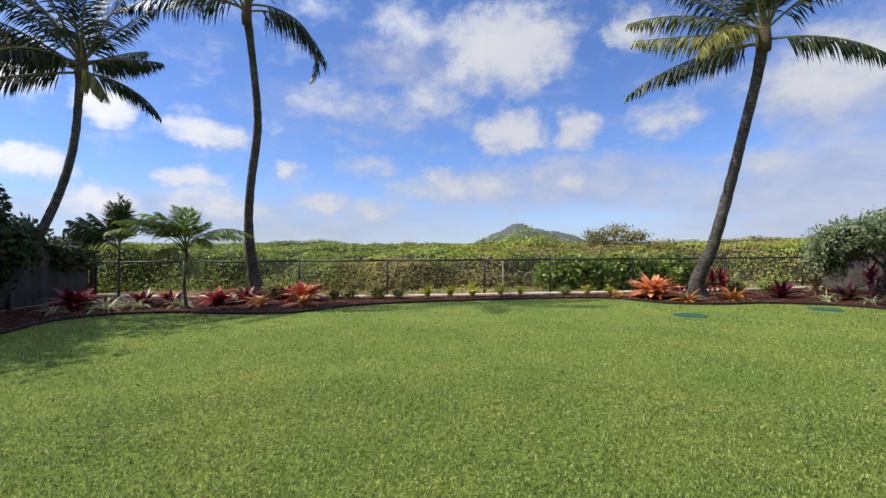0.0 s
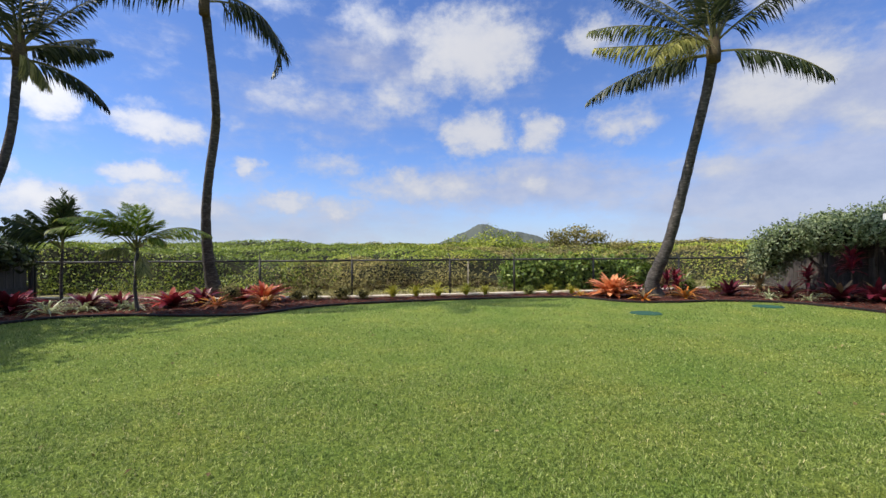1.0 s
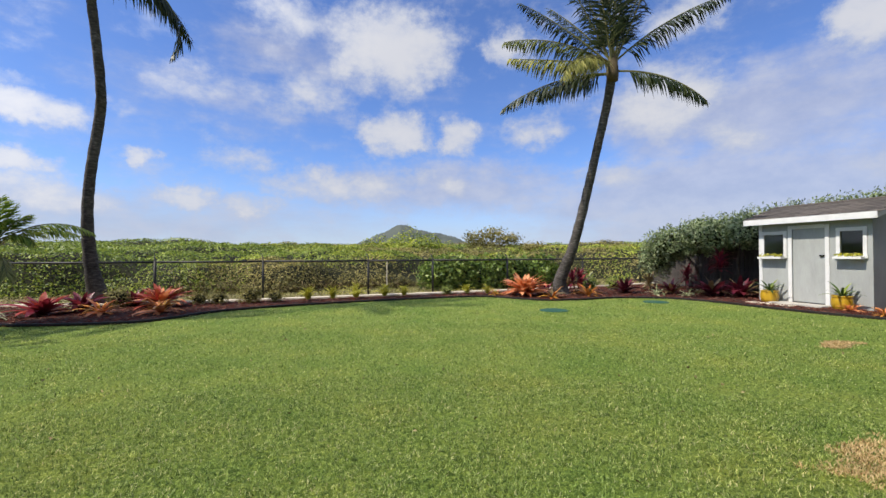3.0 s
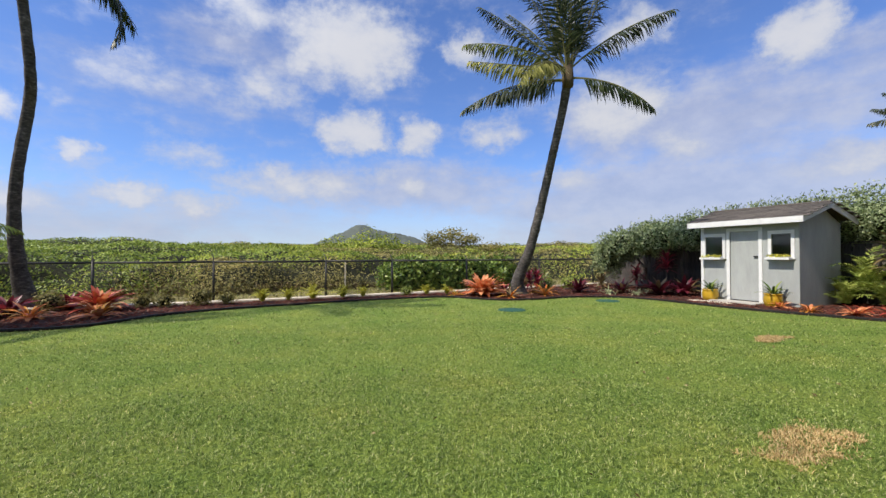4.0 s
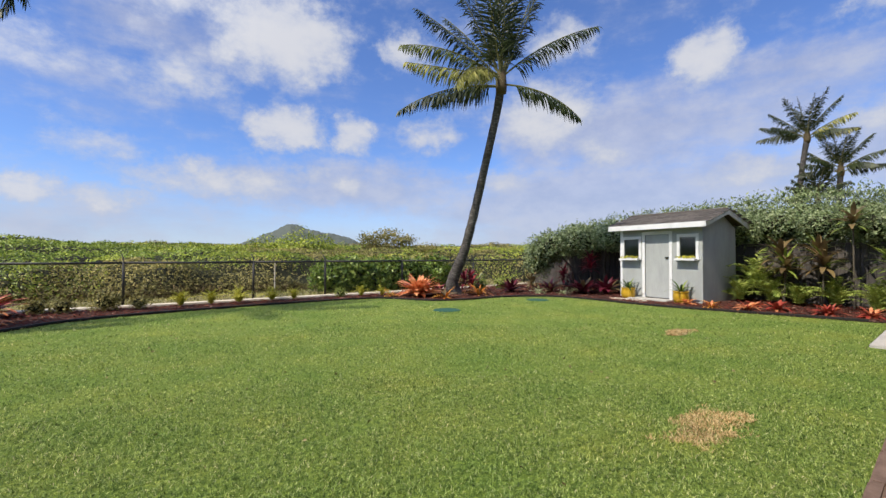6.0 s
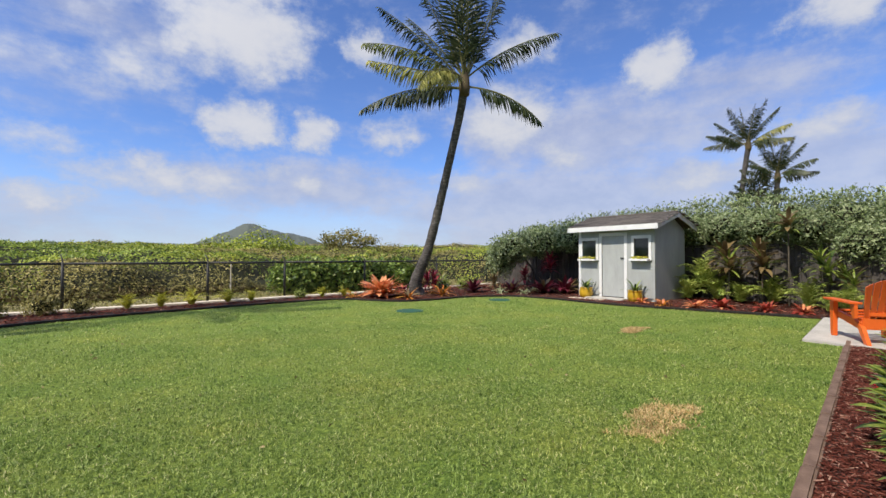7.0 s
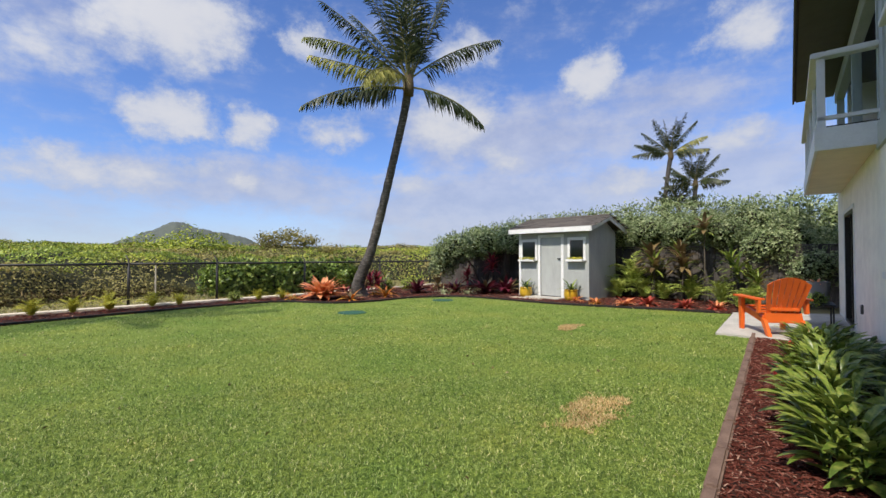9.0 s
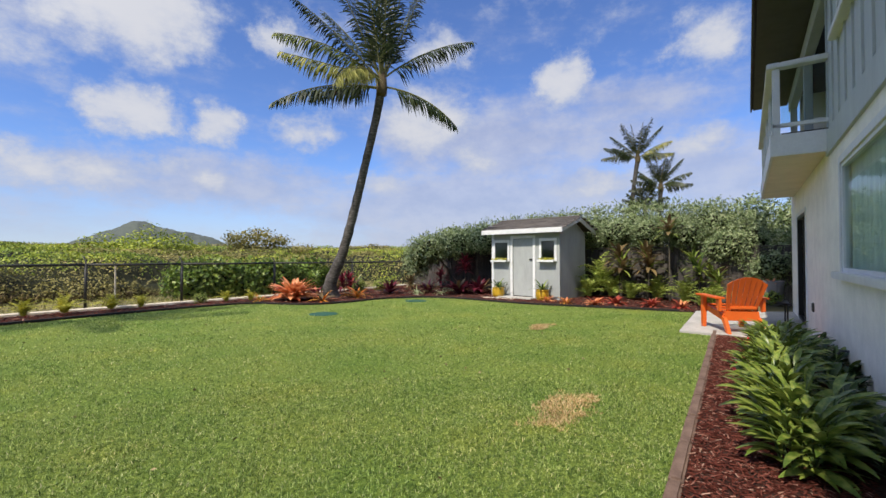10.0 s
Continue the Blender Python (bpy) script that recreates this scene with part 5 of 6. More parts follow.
def scrub_leaves(name, x, y, size, material, sink=0.2, aspect=0.55, zf=None):
    z = scrub_height(x, y)
    ok = z > 0.12
    x, y, z = x[ok], y[ok], z[ok]
    zz = z * (zf[ok] if zf is not None else 1) - rng.random(len(z)) * sink + 0.06
    sz = np.asarray(size)[ok] if hasattr(size, "__len__") else size
    pos = np.stack([x, y, np.maximum(zz, 0.03)], 1)
    rr = np.hypot(x, y)
    e = 0.1 + 0.004 * rr   # leaves face out of the rounded bushes that they clothe
    gx_ = (scrub_height(x + e, y) - scrub_height(x - e, y)) / (2 * e)
    gy_ = (scrub_height(x, y + e) - scrub_height(x, y - e)) / (2 * e)
    face = np.stack([-1.3 * np.clip(gx_, -2, 2) - 0.1 * x / rr, -1.3 * np.clip(gy_, -2, 2) - 0.1 * y / rr, 0 * x + 0.8], 1)
    face /= np.linalg.norm(face, axis=1, keepdims=True)
    v, f = leaf_cards(pos, sz, aspect, 0.2, out=face)
    return arrays(name, v, f, material, scrub)


def polar(n, r0, r1, a0=-50, a1=95, power=1.0):
    """Plan places spread evenly in angle, thinning with distance."""
    u = rng.random(n) ** power
    r = r0 * (r1 / r0) ** u
    a = np.radians(rng.uniform(a0, a1, n))
    return r * np.sin(a), r * np.cos(a), r


x, y, r = polar(400000, 15, 95)
ok = (y > 14.8)
x, y, r = x[ok], y[ok], r[ok]
kind_ = 0.35 * domes(x, y, 1.9, 11)[1] + 0.65 * domes(x, y, 5.5, 12)[1] + rng.normal(size=len(x)) * 0.06 + np.clip(-x / 30, -0.1, 0.25) - np.clip((20 - r) / 8, 0, 0.25) * (x > -3)
kind_ = np.where((y < 17.3) & (x > -4), kind_ - 0.4, kind_)
ok = rng.random(len(x)) < np.clip(1.3 * domes(x, y, 1.9, 11)[0], 0.12, 1) * np.clip(2.2 * domes(x, y, 5.5, 12)[0] + 0.1, 0.25, 1)   # hollows between the bushes stay dark
x, y, r, kind_ = x[ok], y[ok], r[ok], kind_[ok]
for name_, lo_, hi_, mat_ in (("olive_leaves", -9, 0.3, SCRUB_OLIVE), ("shrub_leaves", 0.3, 0.62, NAUPAKA), ("deep_leaves", 0.62, 9, SCRUB_GREEN)):
    q = (kind_ >= lo_) & (kind_ < hi_)
    scrub_leaves(name_, x[q], y[q], 0.045 + 0.0026 * r[q], mat_, 0.1)
# the face of the thicket behind the wire: leaves high up, dry twigs below
x = rng.uniform(-13, -2.5, 40000)
y = rng.uniform(14.9, 17.6, 40000)
scrub_leaves("face_leaves", x, y, 0.085, NAUPAKA, 0.4, zf=rng.uniform(0.3, 1.0, 40000))
x = rng.uniform(-4.5, 12, 52000)
y = rng.uniform(15.0, 17.2, 52000)
scrub_leaves("olive_face_leaves", x, y, 0.075, SCRUB_OLIVE, 0.3, zf=rng.uniform(0.15, 1.0, 52000))
x = rng.uniform(-5, 12, 34000)
y = rng.uniform(14.9, 16.8, 34000)
scrub_leaves("dry_twigs", x, y, 0.24, TWIG, 0.3, 0.07, zf=rng.uniform(0.0, 0.7, 34000))

# rough grass between curb and thicket
STRIP = [*map(tuple, CURB_LINE + np.array([0, 0.12])), (17, 26), (6, 18.5), (2, 17.0), (-11, 16.3)]
grass("wild_grass", STRIP, (-11, 17, 12.8, 26), 60000, 0.1, 0.008, WILD_BLADE, None, "rough straw-coloured grass behind the curb", 1.1)


# ---- separate shrubs and trees beyond ----
def bush(name, blobs, per_area, leaf, material, label, category="shrub", aspect=0.5, stems=(), shell=0.6, shrink=0.62):
    c = blobs[0][0]
    ob = tagged(empty(name), label, category)
    shrub("leaves", blobs, per_area, leaf, material, ob, aspect=aspect, shell=shell)["kind"] = "stuff"
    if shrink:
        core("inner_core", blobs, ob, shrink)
    for pts, r in stems:
        part("branch", tube(pts, r, 6, wobble=0.2), BRANCH, ob)
    return ob


bush("beach_shrub", [((x, 14.9 + 0.12 * x - 0.5 + rng.uniform(-0.1, 0.2), 0.5), (0.75, 0.5, 0.68)) for x in np.linspace(4.0, 8.2, 7)], 420, 0.13, DEEP,
     "rounded deep green shrub growing through the fence", aspect=0.62)
bush("domed_shrub", [((6.3, 32, 0.6), (2.9, 2.4, 2.15)), ((3.9, 33, 0.6), (2.8, 2.4, 1.7)), ((8.4, 33, 0.6), (2.4, 2.2, 1.6))], 110, 0.2, NAUPAKA, "broad domed green shrub rising from the scrub")
bush("wild_tree", [((10.2, 28.8, 2.35), (0.95, 0.9, 0.55)), ((11.4, 28.6, 2.6), (1.1, 0.9, 0.62)), ((12.6, 28.2, 2.3), (0.9, 0.8, 0.5)), ((11.0, 28.8, 1.8), (1.6, 0.9, 0.45)), ((14.3, 28, 1.75), (1.5, 0.8, 0.4))], 75, 0.17, SCRUB_OLIVE,
     "small open-crowned wild tree in the scrub", "tree", shell=0.2, shrink=0,
     stems=[([(11.6, 28.5, 0), (11.4, 28.5, 1.2), (10.4, 28.7, 2.2)], [0.09, 0.07, 0.02]), ([(11.6, 28.5, 0.8), (11.8, 28.5, 1.7), (12.7, 28.3, 2.5)], [0.07, 0.05, 0.015]), ([(11.4, 28.5, 1.2), (11.4, 28.6, 2.0), (11.5, 28.6, 3.0)], [0.05, 0.04, 0.012])])
# hedge behind the board fence
ys = np.linspace(0.6, 13.6, 14)
for j, yy in enumerate(ys):
    xx = 14.95 - (yy - 5) * 0.05
    top_ = np.interp(yy, [0, 1.9, 3, 5.5, 8, 10, 12, 14], [1.9, 2.0, 2.9, 3.05, 2.95, 2.85, 2.75, 2.4])
    bl = [((xx + rng.uniform(-0.15, 0.15), yy + rng.uniform(-0.2, 0.2), top_ - 0.85), (0.85, 0.8, 0.85)), ((xx - 0.85, yy + 0.35, top_ - 0.95), (0.7, 0.65, 0.48)), ((xx + 0.1, yy, 0.9), (0.6, 0.6, 0.9))]
    o = bush("hedge_shrub", bl, 540, 0.076, SILVER, "tall silvery-green hedge shrub leaning over the board fence", "hedge", 0.5)
    o["group"] = "hedge along the fence"
    # upright shoots along the top
    p = np.stack([xx + rng.uniform(-0.6, 0.6, 150), yy + rng.uniform(-0.6, 0.6, 150), top_ - 0.15 + rng.random(150) ** 3 * 0.26], 1)
    v, f = leaf_cards(p, 0.11, 0.45, 1.5)
    arrays("new_growth", v, f, SILVER, o)["kind"] = "stuff"
for x, y, z in ((19.6, 4.6, 2.6), (20.0, 3.3, 2.75), (20.4, 2.0, 2.7)):
    o = bush("silver_tree", [((x, y, z), (1.0, 0.95, 0.95)), ((x + 0.3, y + 0.7, z - 0.7), (0.9, 0.8, 0.8)), ((x - 0.2, y - 0.5, z - 1.0), (0.9, 0.8, 0.8))], 190, 0.13, SILVER, "tall open silvery-green tree beyond the board fence", "tree", 0.5,
             stems=[([(x, y, 0), (x + 0.1, y, 1.0), (x - 0.1, y + 0.1, 2.2)], [0.1, 0.08, 0.04])], shell=0.3, shrink=0.4)
    o["group"] = "silver trees beyond the fence"
# big leaning shrub in front of the far end of the fence
bush("corner_shrub", [((11.9, 12.7, 1.6), (0.9, 0.8, 0.6)), ((12.5, 11.7, 1.85), (0.9, 0.9, 0.6)), ((12.9, 10.6, 1.95), (0.8, 0.8, 0.55)), ((11.9, 13.4, 1.1), (0.6, 0.6, 0.7)), ((12.9, 12.4, 1.9), (0.7, 0.8, 0.6))], 480, 0.095, SILVER,
     "bushy silvery-green shrub overhanging the corner of the yard", "shrub", 0.55,
     stems=[([(12.7, 12.2, 0), (12.5, 12.2, 0.8), (12.1, 12.5, 1.4)], [0.06, 0.05, 0.02]), ([(13.0, 11.0, 0), (12.9, 11.0, 1.0), (12.8, 10.8, 1.7)], [0.06, 0.05, 0.02])])
# dark shrub over the board fence on the other side, and the tree whose shade lies over that corner
bush("boundary_shrub", [((-11.7, 11.4, 1.6), (0.9, 1.0, 0.7)), ((-12.0, 10.4, 2.3), (0.8, 0.8, 0.9)), ((-11.0, 12.4, 1.3), (0.8, 0.9, 0.45)), ((-9.3, 8.5, 1.2), (0.6, 0.5, 0.8)), ((-8.85, 8.85, 1.5), (0.5, 0.5, 0.55)), ((-9.3, 8.6, 2.2), (0.45, 0.4, 0.7))], 240, 0.16, ARECA_DARK, "dark broad-leaved shrub leaning over the grey fence")
tree_blobs = [((-12.0, 6.9, 5.7), (2.6, 2.3, 1.6)), ((-11.4, 4.6, 5.4), (2.3, 2.2, 1.5)), ((-14.0, 9.2, 4.6), (2.0, 1.7, 1.3)), ((-12.2, 2.4, 5.2), (2.2, 2.0, 1.6)), ((-12.3, 8.9, 3.3), (1.4, 1.3, 1.2))]
bush("shade_tree", tree_blobs, 60, 0.26, DEEP, "broad leafy shade tree beyond the boundary fence", "tree", shell=0.35, shrink=0.45,
     stems=[([(-13.2, 6.4, 0), (-13.1, 6.4, 2.2), (-13.2, 7.0, 4.6)], [0.22, 0.17, 0.08]), ([(-13.1, 6.4, 2.2), (-12.6, 5.0, 4.4)], [0.12, 0.05])])

# ---- the hill on the horizon ----
SKYLINE = ((2.5, 0.6), (5, 1.9), (6.4, 2.5), (8.3, 3.35), (9.4, 4.0), (10.2, 3.95), (12, 3.3), (13.5, 3.0), (15.5, 2.7), (17.5, 2.1), (20, 0.6))
v, f = [], []
cols = 90
for i in range(cols + 1):
    a = 1 + 21 * i / cols
    e = float(np.interp(a, [p[0] for p in SKYLINE], [p[1] for p in SKYLINE]))
    e += 0.05 * math.sin(a * 3.1) + 0.04 * math.sin(a * 9.7 + 1)
    for k, (rr_, q) in enumerate(((1500, 0.0), (1560, 0.5), (1640, 0.85), (1700, 1.0), (1900, 0.0))):
        ra = radians(a)
        h = math.tan(radians(max(e, 0.02))) * 1700 * q + 1.27 + (12 * noise.noise(Vector((a * 1.3, k * 3.0, 0))) if 0 < q < 1 and e > 0.5 else 0)
        v.append((rr_ * math.sin(ra), rr_ * math.cos(ra), h))
for i in range(cols):
    for k in range(4):
        f.append((i * 5 + k, i * 5 + 5 + k, i * 5 + 6 + k, i * 5 + 1 + k))
tagged(raw("far_hill", v, f, HILL, smooth=True), "hazy grey-green volcanic hill on the horizon", "hill", kind="structure")


# ---- plants of the beds ----
def blade_mesh(name, length, width, arch, fold=0.25, seg=7, taper=0.9, base=0.55):
    """One strap leaf along +y that arches over: a folded strip, thick enough to have a midrib."""
    v, f = [], []
    for i in range(seg + 1):
        u = i / seg
        a = arch * u
        y = length * (math.sin(a) / arch if arch > 0.01 else u)
        z = length * ((1 - math.cos(a)) / arch if arch > 0.01 else 0)
        w = width * 0.5 * (base + (1 - base) * math.sin(min(1, u * 2.2) * math.pi / 2)) * (1 - max(0, (u - 0.55) / 0.45) ** 1.6 * taper)
        v += [(-w, y, -z + w * fold), (0, y, -z), (w, y, -z + w * fold)]
    for i in range(seg):
        b = i * 3
        f += [(b, b + 1, b + 4, b + 3), (b + 1, b + 2, b + 5, b + 4)]
    me = bpy.data.meshes.new(name)
    me.from_pydata(v, [], f)
    me.polygons.foreach_set("use_smooth", [True] * len(f))
    return me


LEAVES = {}


def leaf_of(kind, material, length, width, arch, **kw):
    key = (kind, material.name)
    if key not in LEAVES:
        LEAVES[key] = []
        for k in range(3):
            me = blade_mesh("leaf", length, width * (0.9 + 0.1 * k), arch * (0.75 + 0.25 * k), **kw)
            me.materials.append(material)
            LEAVES[key].append(me)
    return LEAVES[key][rng.integers(3)]


def rosette(name, x, y, z, count, size, material, label, category="bromeliad", kind="strap", length=1.0, width=0.11, arch=1.1, low=15, high=80, accent=None, group=""):
    ob = tagged(empty(name, pose(x, y, z)), label, category, group)
    for i in range(count):
        u = (i + 0.5) / count
        tilt = low + (high - low) * u ** 0.8 + rng.uniform(-7, 7)
        mat = accent if accent is not None and rng.random() < 0.3 else material
        me = leaf_of(kind, mat, length, width, arch)
        o = link_mesh("leaf", me, None, ob)
        s = size * rng.uniform(0.75, 1.1) * (1.0 - 0.25 * u)
        o.matrix_basis = pose(0, 0, 0.02, 0, 0, i * 137.5 + rng.uniform(-15, 15)) @ pose(0, 0.02, 0, tilt, rng.uniform(-12, 12), 0) @ Matrix.Diagonal((s, s, s, 1))
    return ob


for x, y, n, s, mat, acc, lab in [
    (5.85, 12.0, 80, 0.98, ORANGE_LEAF, None, "large bright orange bromeliad in the mulch bed"),
    (-3.85, 11.95, 60, 0.82, RED_LEAF, ORANGE_LEAF, "large red-orange bromeliad in the mulch bed"),
    (-8.75, 10.25, 34, 0.85, CRIMSON_LEAF, MAROON_LEAF, "crimson bromeliad beside the grey fence"),
    (-5.75, 11.0, 34, 0.78, CRIMSON_LEAF, RED_LEAF, "crimson and green bromeliad in the mulch"),
    (-5.3, 11.6, 28, 0.7, MAROON_LEAF, CRIMSON_LEAF, "dark red bromeliad in the mulch bed"),
    (-7.45, 10.7, 26, 0.72, MAROON_LEAF, None, "maroon-leaved bromeliad in the mulch bed"),
    (-6.9, 10.95, 24, 0.66, MAROON_LEAF, CRIMSON_LEAF, "maroon-leaved bromeliad in the mulch bed"),
    (-4.55, 12.4, 22, 0.7, MAROON_LEAF, None, "maroon bromeliad behind the red one"),
    (6.8, 12.45, 24, 0.55, MAROON_LEAF, RED_LEAF, "small dark red bromeliad by the palm"),
    (9.4, 12.0, 28, 0.72, MAROON_LEAF, BRONZE_LEAF, "dark maroon bromeliad in the mulch bed"),
    (10.5, 11.2, 26, 0.7, MAROON_LEAF, BRONZE_LEAF, "dark maroon bromeliad under the corner shrub"),
    (11.0, 10.2, 26, 0.85, MAROON_LEAF, BRONZE_LEAF, "tall bronze-red bromeliad by the board fence"),
    (11.75, 9.9, 24, 0.9, MAROON_LEAF, BRONZE_LEAF, "tall bronze-red bromeliad by the board fence"),
]:
    rosette("bromeliad", x, y, 0.01, n, s, mat, lab, accent=acc, low=22, high=86, arch=1.0, width=0.22, group="bromeliads in the beds")
for x, y, s, mat, acc in [(-4.65, 10.9, 0.6, GOLD_LEAF, ORANGE_LEAF), (-3.45, 10.7, 0.65, GOLD_LEAF, ORANGE_LEAF), (6.3, 11.15, 0.55, GOLD_LEAF, BRONZE_LEAF), (7.65, 11.4, 0.7, GOLD_LEAF, BRONZE_LEAF), (5.05, 12.4, 0.4, GOLD_LEAF, FERN),
                          (10.72, 5.95, 0.36, GOLD_LEAF, ORANGE_LEAF), (10.95, 5.28, 0.36, ORANGE_LEAF, RED_LEAF), (11.45, 4.9, 0.42, RED_LEAF, ORANGE_LEAF), (11.55, 4.0, 0.4, RED_LEAF, ORANGE_LEAF), (11.0, 6.72, 0.3, ORANGE_LEAF, GOLD_LEAF),
                          (11.75, 5.5, 0.32, RED_LEAF, None), (11.8, 3.4, 0.36, RED_LEAF, ORANGE_LEAF)]:
    rosette("small_bromeliad", x, y, 0.01, 30, s, mat, "small low golden-orange bromeliad in the mulch" if mat in (GOLD_LEAF, ORANGE_LEAF) else "small low red bromeliad in the mulch", accent=acc, low=5, high=75, width=0.1, group="small bromeliads")
for x, y, s in [(-7.75, 9.95, 0.75), (-7.3, 10.3, 0.62), (-7.85, 10.7, 0.55), (-6.75, 10.75, 0.6), (-6.35, 10.5, 0.55), (-8.25, 10.4, 0.6), (-5.6, 11.9, 0.5), (9.75, 11.0, 0.5), (10.3, 10.4, 0.42), (-8.6, 9.5, 0.45), (11.2, 10.9, 0.4)]:
    rosette("spider_plant", x, y, 0.01, 34, s, PALE_LEAF, "pale striped spider plant in the mulch bed", "spider plant", "spider", width=0.06, arch=1.5, low=10, high=80, group="spider plants")


def cane_plant(x, y, height, heads, size, mat, acc, label, count=24, category="ti plant", width=0.13):
    """Leaf tufts on bare canes."""
    ob = tagged(empty("ti_plant", pose(x, y, 0)), label, category)
    for k in range(heads):
        a = 2 * math.pi * k / heads + 0.7
        hx, hy, hz = 0.16 * math.cos(a) * (heads > 1), 0.16 * math.sin(a) * (heads > 1), height * (1 - 0.18 * k)
        cane = part("cane", tube([(hx * 0.3, hy * 0.3, 0), (hx * 0.8, hy * 0.8, hz * 0.6), (hx, hy, hz)], [0.022, 0.018, 0.014], 6), BRANCH, ob)
        for i in range(count):
            o = link_mesh("leaf", leaf_of("strap", acc if acc is not None and rng.random() < 0.35 else mat, 1.0, width, 0.9), None, ob)
            s = size * rng.uniform(0.7, 1.1)
            o.matrix_basis = pose(hx, hy, hz - 0.22 * (1 - i / count), 0, 0, i * 137.5) @ pose(0, 0.01, 0, 5 + 75 * (i / count) + rng.uniform(-10, 10), 0, 0) @ Matrix.Diagonal((s, s, s, 1))
    return ob


cane_plant(7.95, 12.45, 0.62, 3, 0.42, MAROON_LEAF, CRIMSON_LEAF, "tall maroon ti plant beside the palm trunk")
cane_plant(12.1, 10.9, 1.15, 2, 0.5, MAROON_LEAF, CRIMSON_LEAF, "tall red ti plant under the corner shrub")
cane_plant(11.9, 12.0, 0.7, 2, 0.4, MAROON_LEAF, None, "maroon ti plant by the fence corner")
cane_plant(8.6, 12.9, 0.45, 2, 0.4, GREEN_LEAF, PALE_LEAF, "green leafy plant behind the bed")
cane_plant(10.9, 12.6, 0.4, 2, 0.4, BRONZE_LEAF, PALE_LEAF, "bronze leafy plant near the fence corner")
cane_plant(13.2, 5.5, 1.35, 2, 0.62, BRONZE_LEAF, GREEN_LEAF, "tall bronze-leaved cane plant before the hedge", 30)
cane_plant(13.3, 4.75, 1.4, 2, 0.6, BRONZE_LEAF, GREEN_LEAF, "tall bronze-leaved cane plant before the hedge", 28)
cane_plant(13.5, 4.2, 2.15, 1, 0.55, BRONZE_LEAF, GREEN_LEAF, "very tall bronze-leaved cane plant rising into the hedge", 30)
cane_plant(13.3, 3.45, 1.2, 2, 0.6, GREEN_LEAF, DARK_LEAF, "tall green-leaved cane plant before the fence", 30)
cane_plant(13.3, 3.0, 0.85, 2, 0.5, GREEN_LEAF, BRONZE_LEAF, "green-leaved cane plant before the fence", 26)

# ferns: each frond is a piece of its own
FERN_MESH = {}


def fern_frond(mat):
    if mat.name not in FERN_MESH:
        FERN_MESH[mat.name] = []
        for k in range(3):
            pts, V, F = frond_arrays((0, 0, 0), np.array([1.0, 0, 0]), np.array([0, 1.0, 0]), 62 + 6 * k, -30 - 10 * k, 1.0, 0.0, 0.2, 26, 0.1, 0.25, 10)
            me = bpy.data.meshes.new("frond")
            me.from_pydata([tuple(q) for q in V], [], F)
            me.materials.append(mat)
            FERN_MESH[mat.name].append(me)
    return FERN_MESH[mat.name][rng.integers(3)]


def fern(x, y, size, count, mat, label, group, z=0.01, lean=0):
    ob = tagged(empty("fern", pose(x, y, z)), label, "fern", group)
    for i in range(count):
        o = link_mesh("frond", fern_frond(mat), None, ob)
        s = size * rng.uniform(0.7, 1.1)
        o.matrix_basis = pose(0, 0, 0, 0, rng.uniform(-55, 0), i * 137.5) @ Matrix.Diagonal((s, s, s, 1))
    return ob


for x, y, s in [(12.75, 6.35, 0.8), (13.2, 5.75, 0.85), (13.0, 5.1, 0.7), (13.4, 4.5, 0.85), (13.0, 3.65, 0.8), (12.7, 2.9, 0.7), (13.25, 6.6, 0.75), (12.4, 3.1, 0.5)]:
    fern(x, y, s * 1.15, 24, FERN, "bushy light green fern in the mulch bed", "ferns along the board fence")
fern(13.4, 6.2, 1.35, 20, FERN, "tall upright green fern against the board fence", "ferns along the board fence", 0.35)
for x, y, s in [(-0.45, 12.4, 0.52), (0.2, 12.5, 0.5), (0.85, 12.55, 0.58), (1.7, 12.75, 0.54), (2.3, 12.85, 0.45), (4.3, 12.9, 0.48), (4.9, 12.7, 0.4)]:
    fern(x, y, s, 26, YELLOW_FERN, "small bright yellow-green fern along the curb", "yellow ferns along the curb")
for x, y, s in [(-2.65, 12.2, 0.38), (-1.9, 12.3, 0.48), (-1.3, 12.45, 0.35), (-3.1, 12.3, 0.36), (-4.85, 12.2, 0.5), (8.9, 13.2, 0.5), (3.7, 13.1, 0.3), (9.9, 13.2, 0.5)]:
    bush("low_shrub", [((x, y, s * 0.45), (s * 0.6, s * 0.5, s * 0.5))], 900, 0.06, FERN if x > 3 else SCRUB_OLIVE, "small rounded green shrub along the curb")["group"] = "low shrubs along the curb"


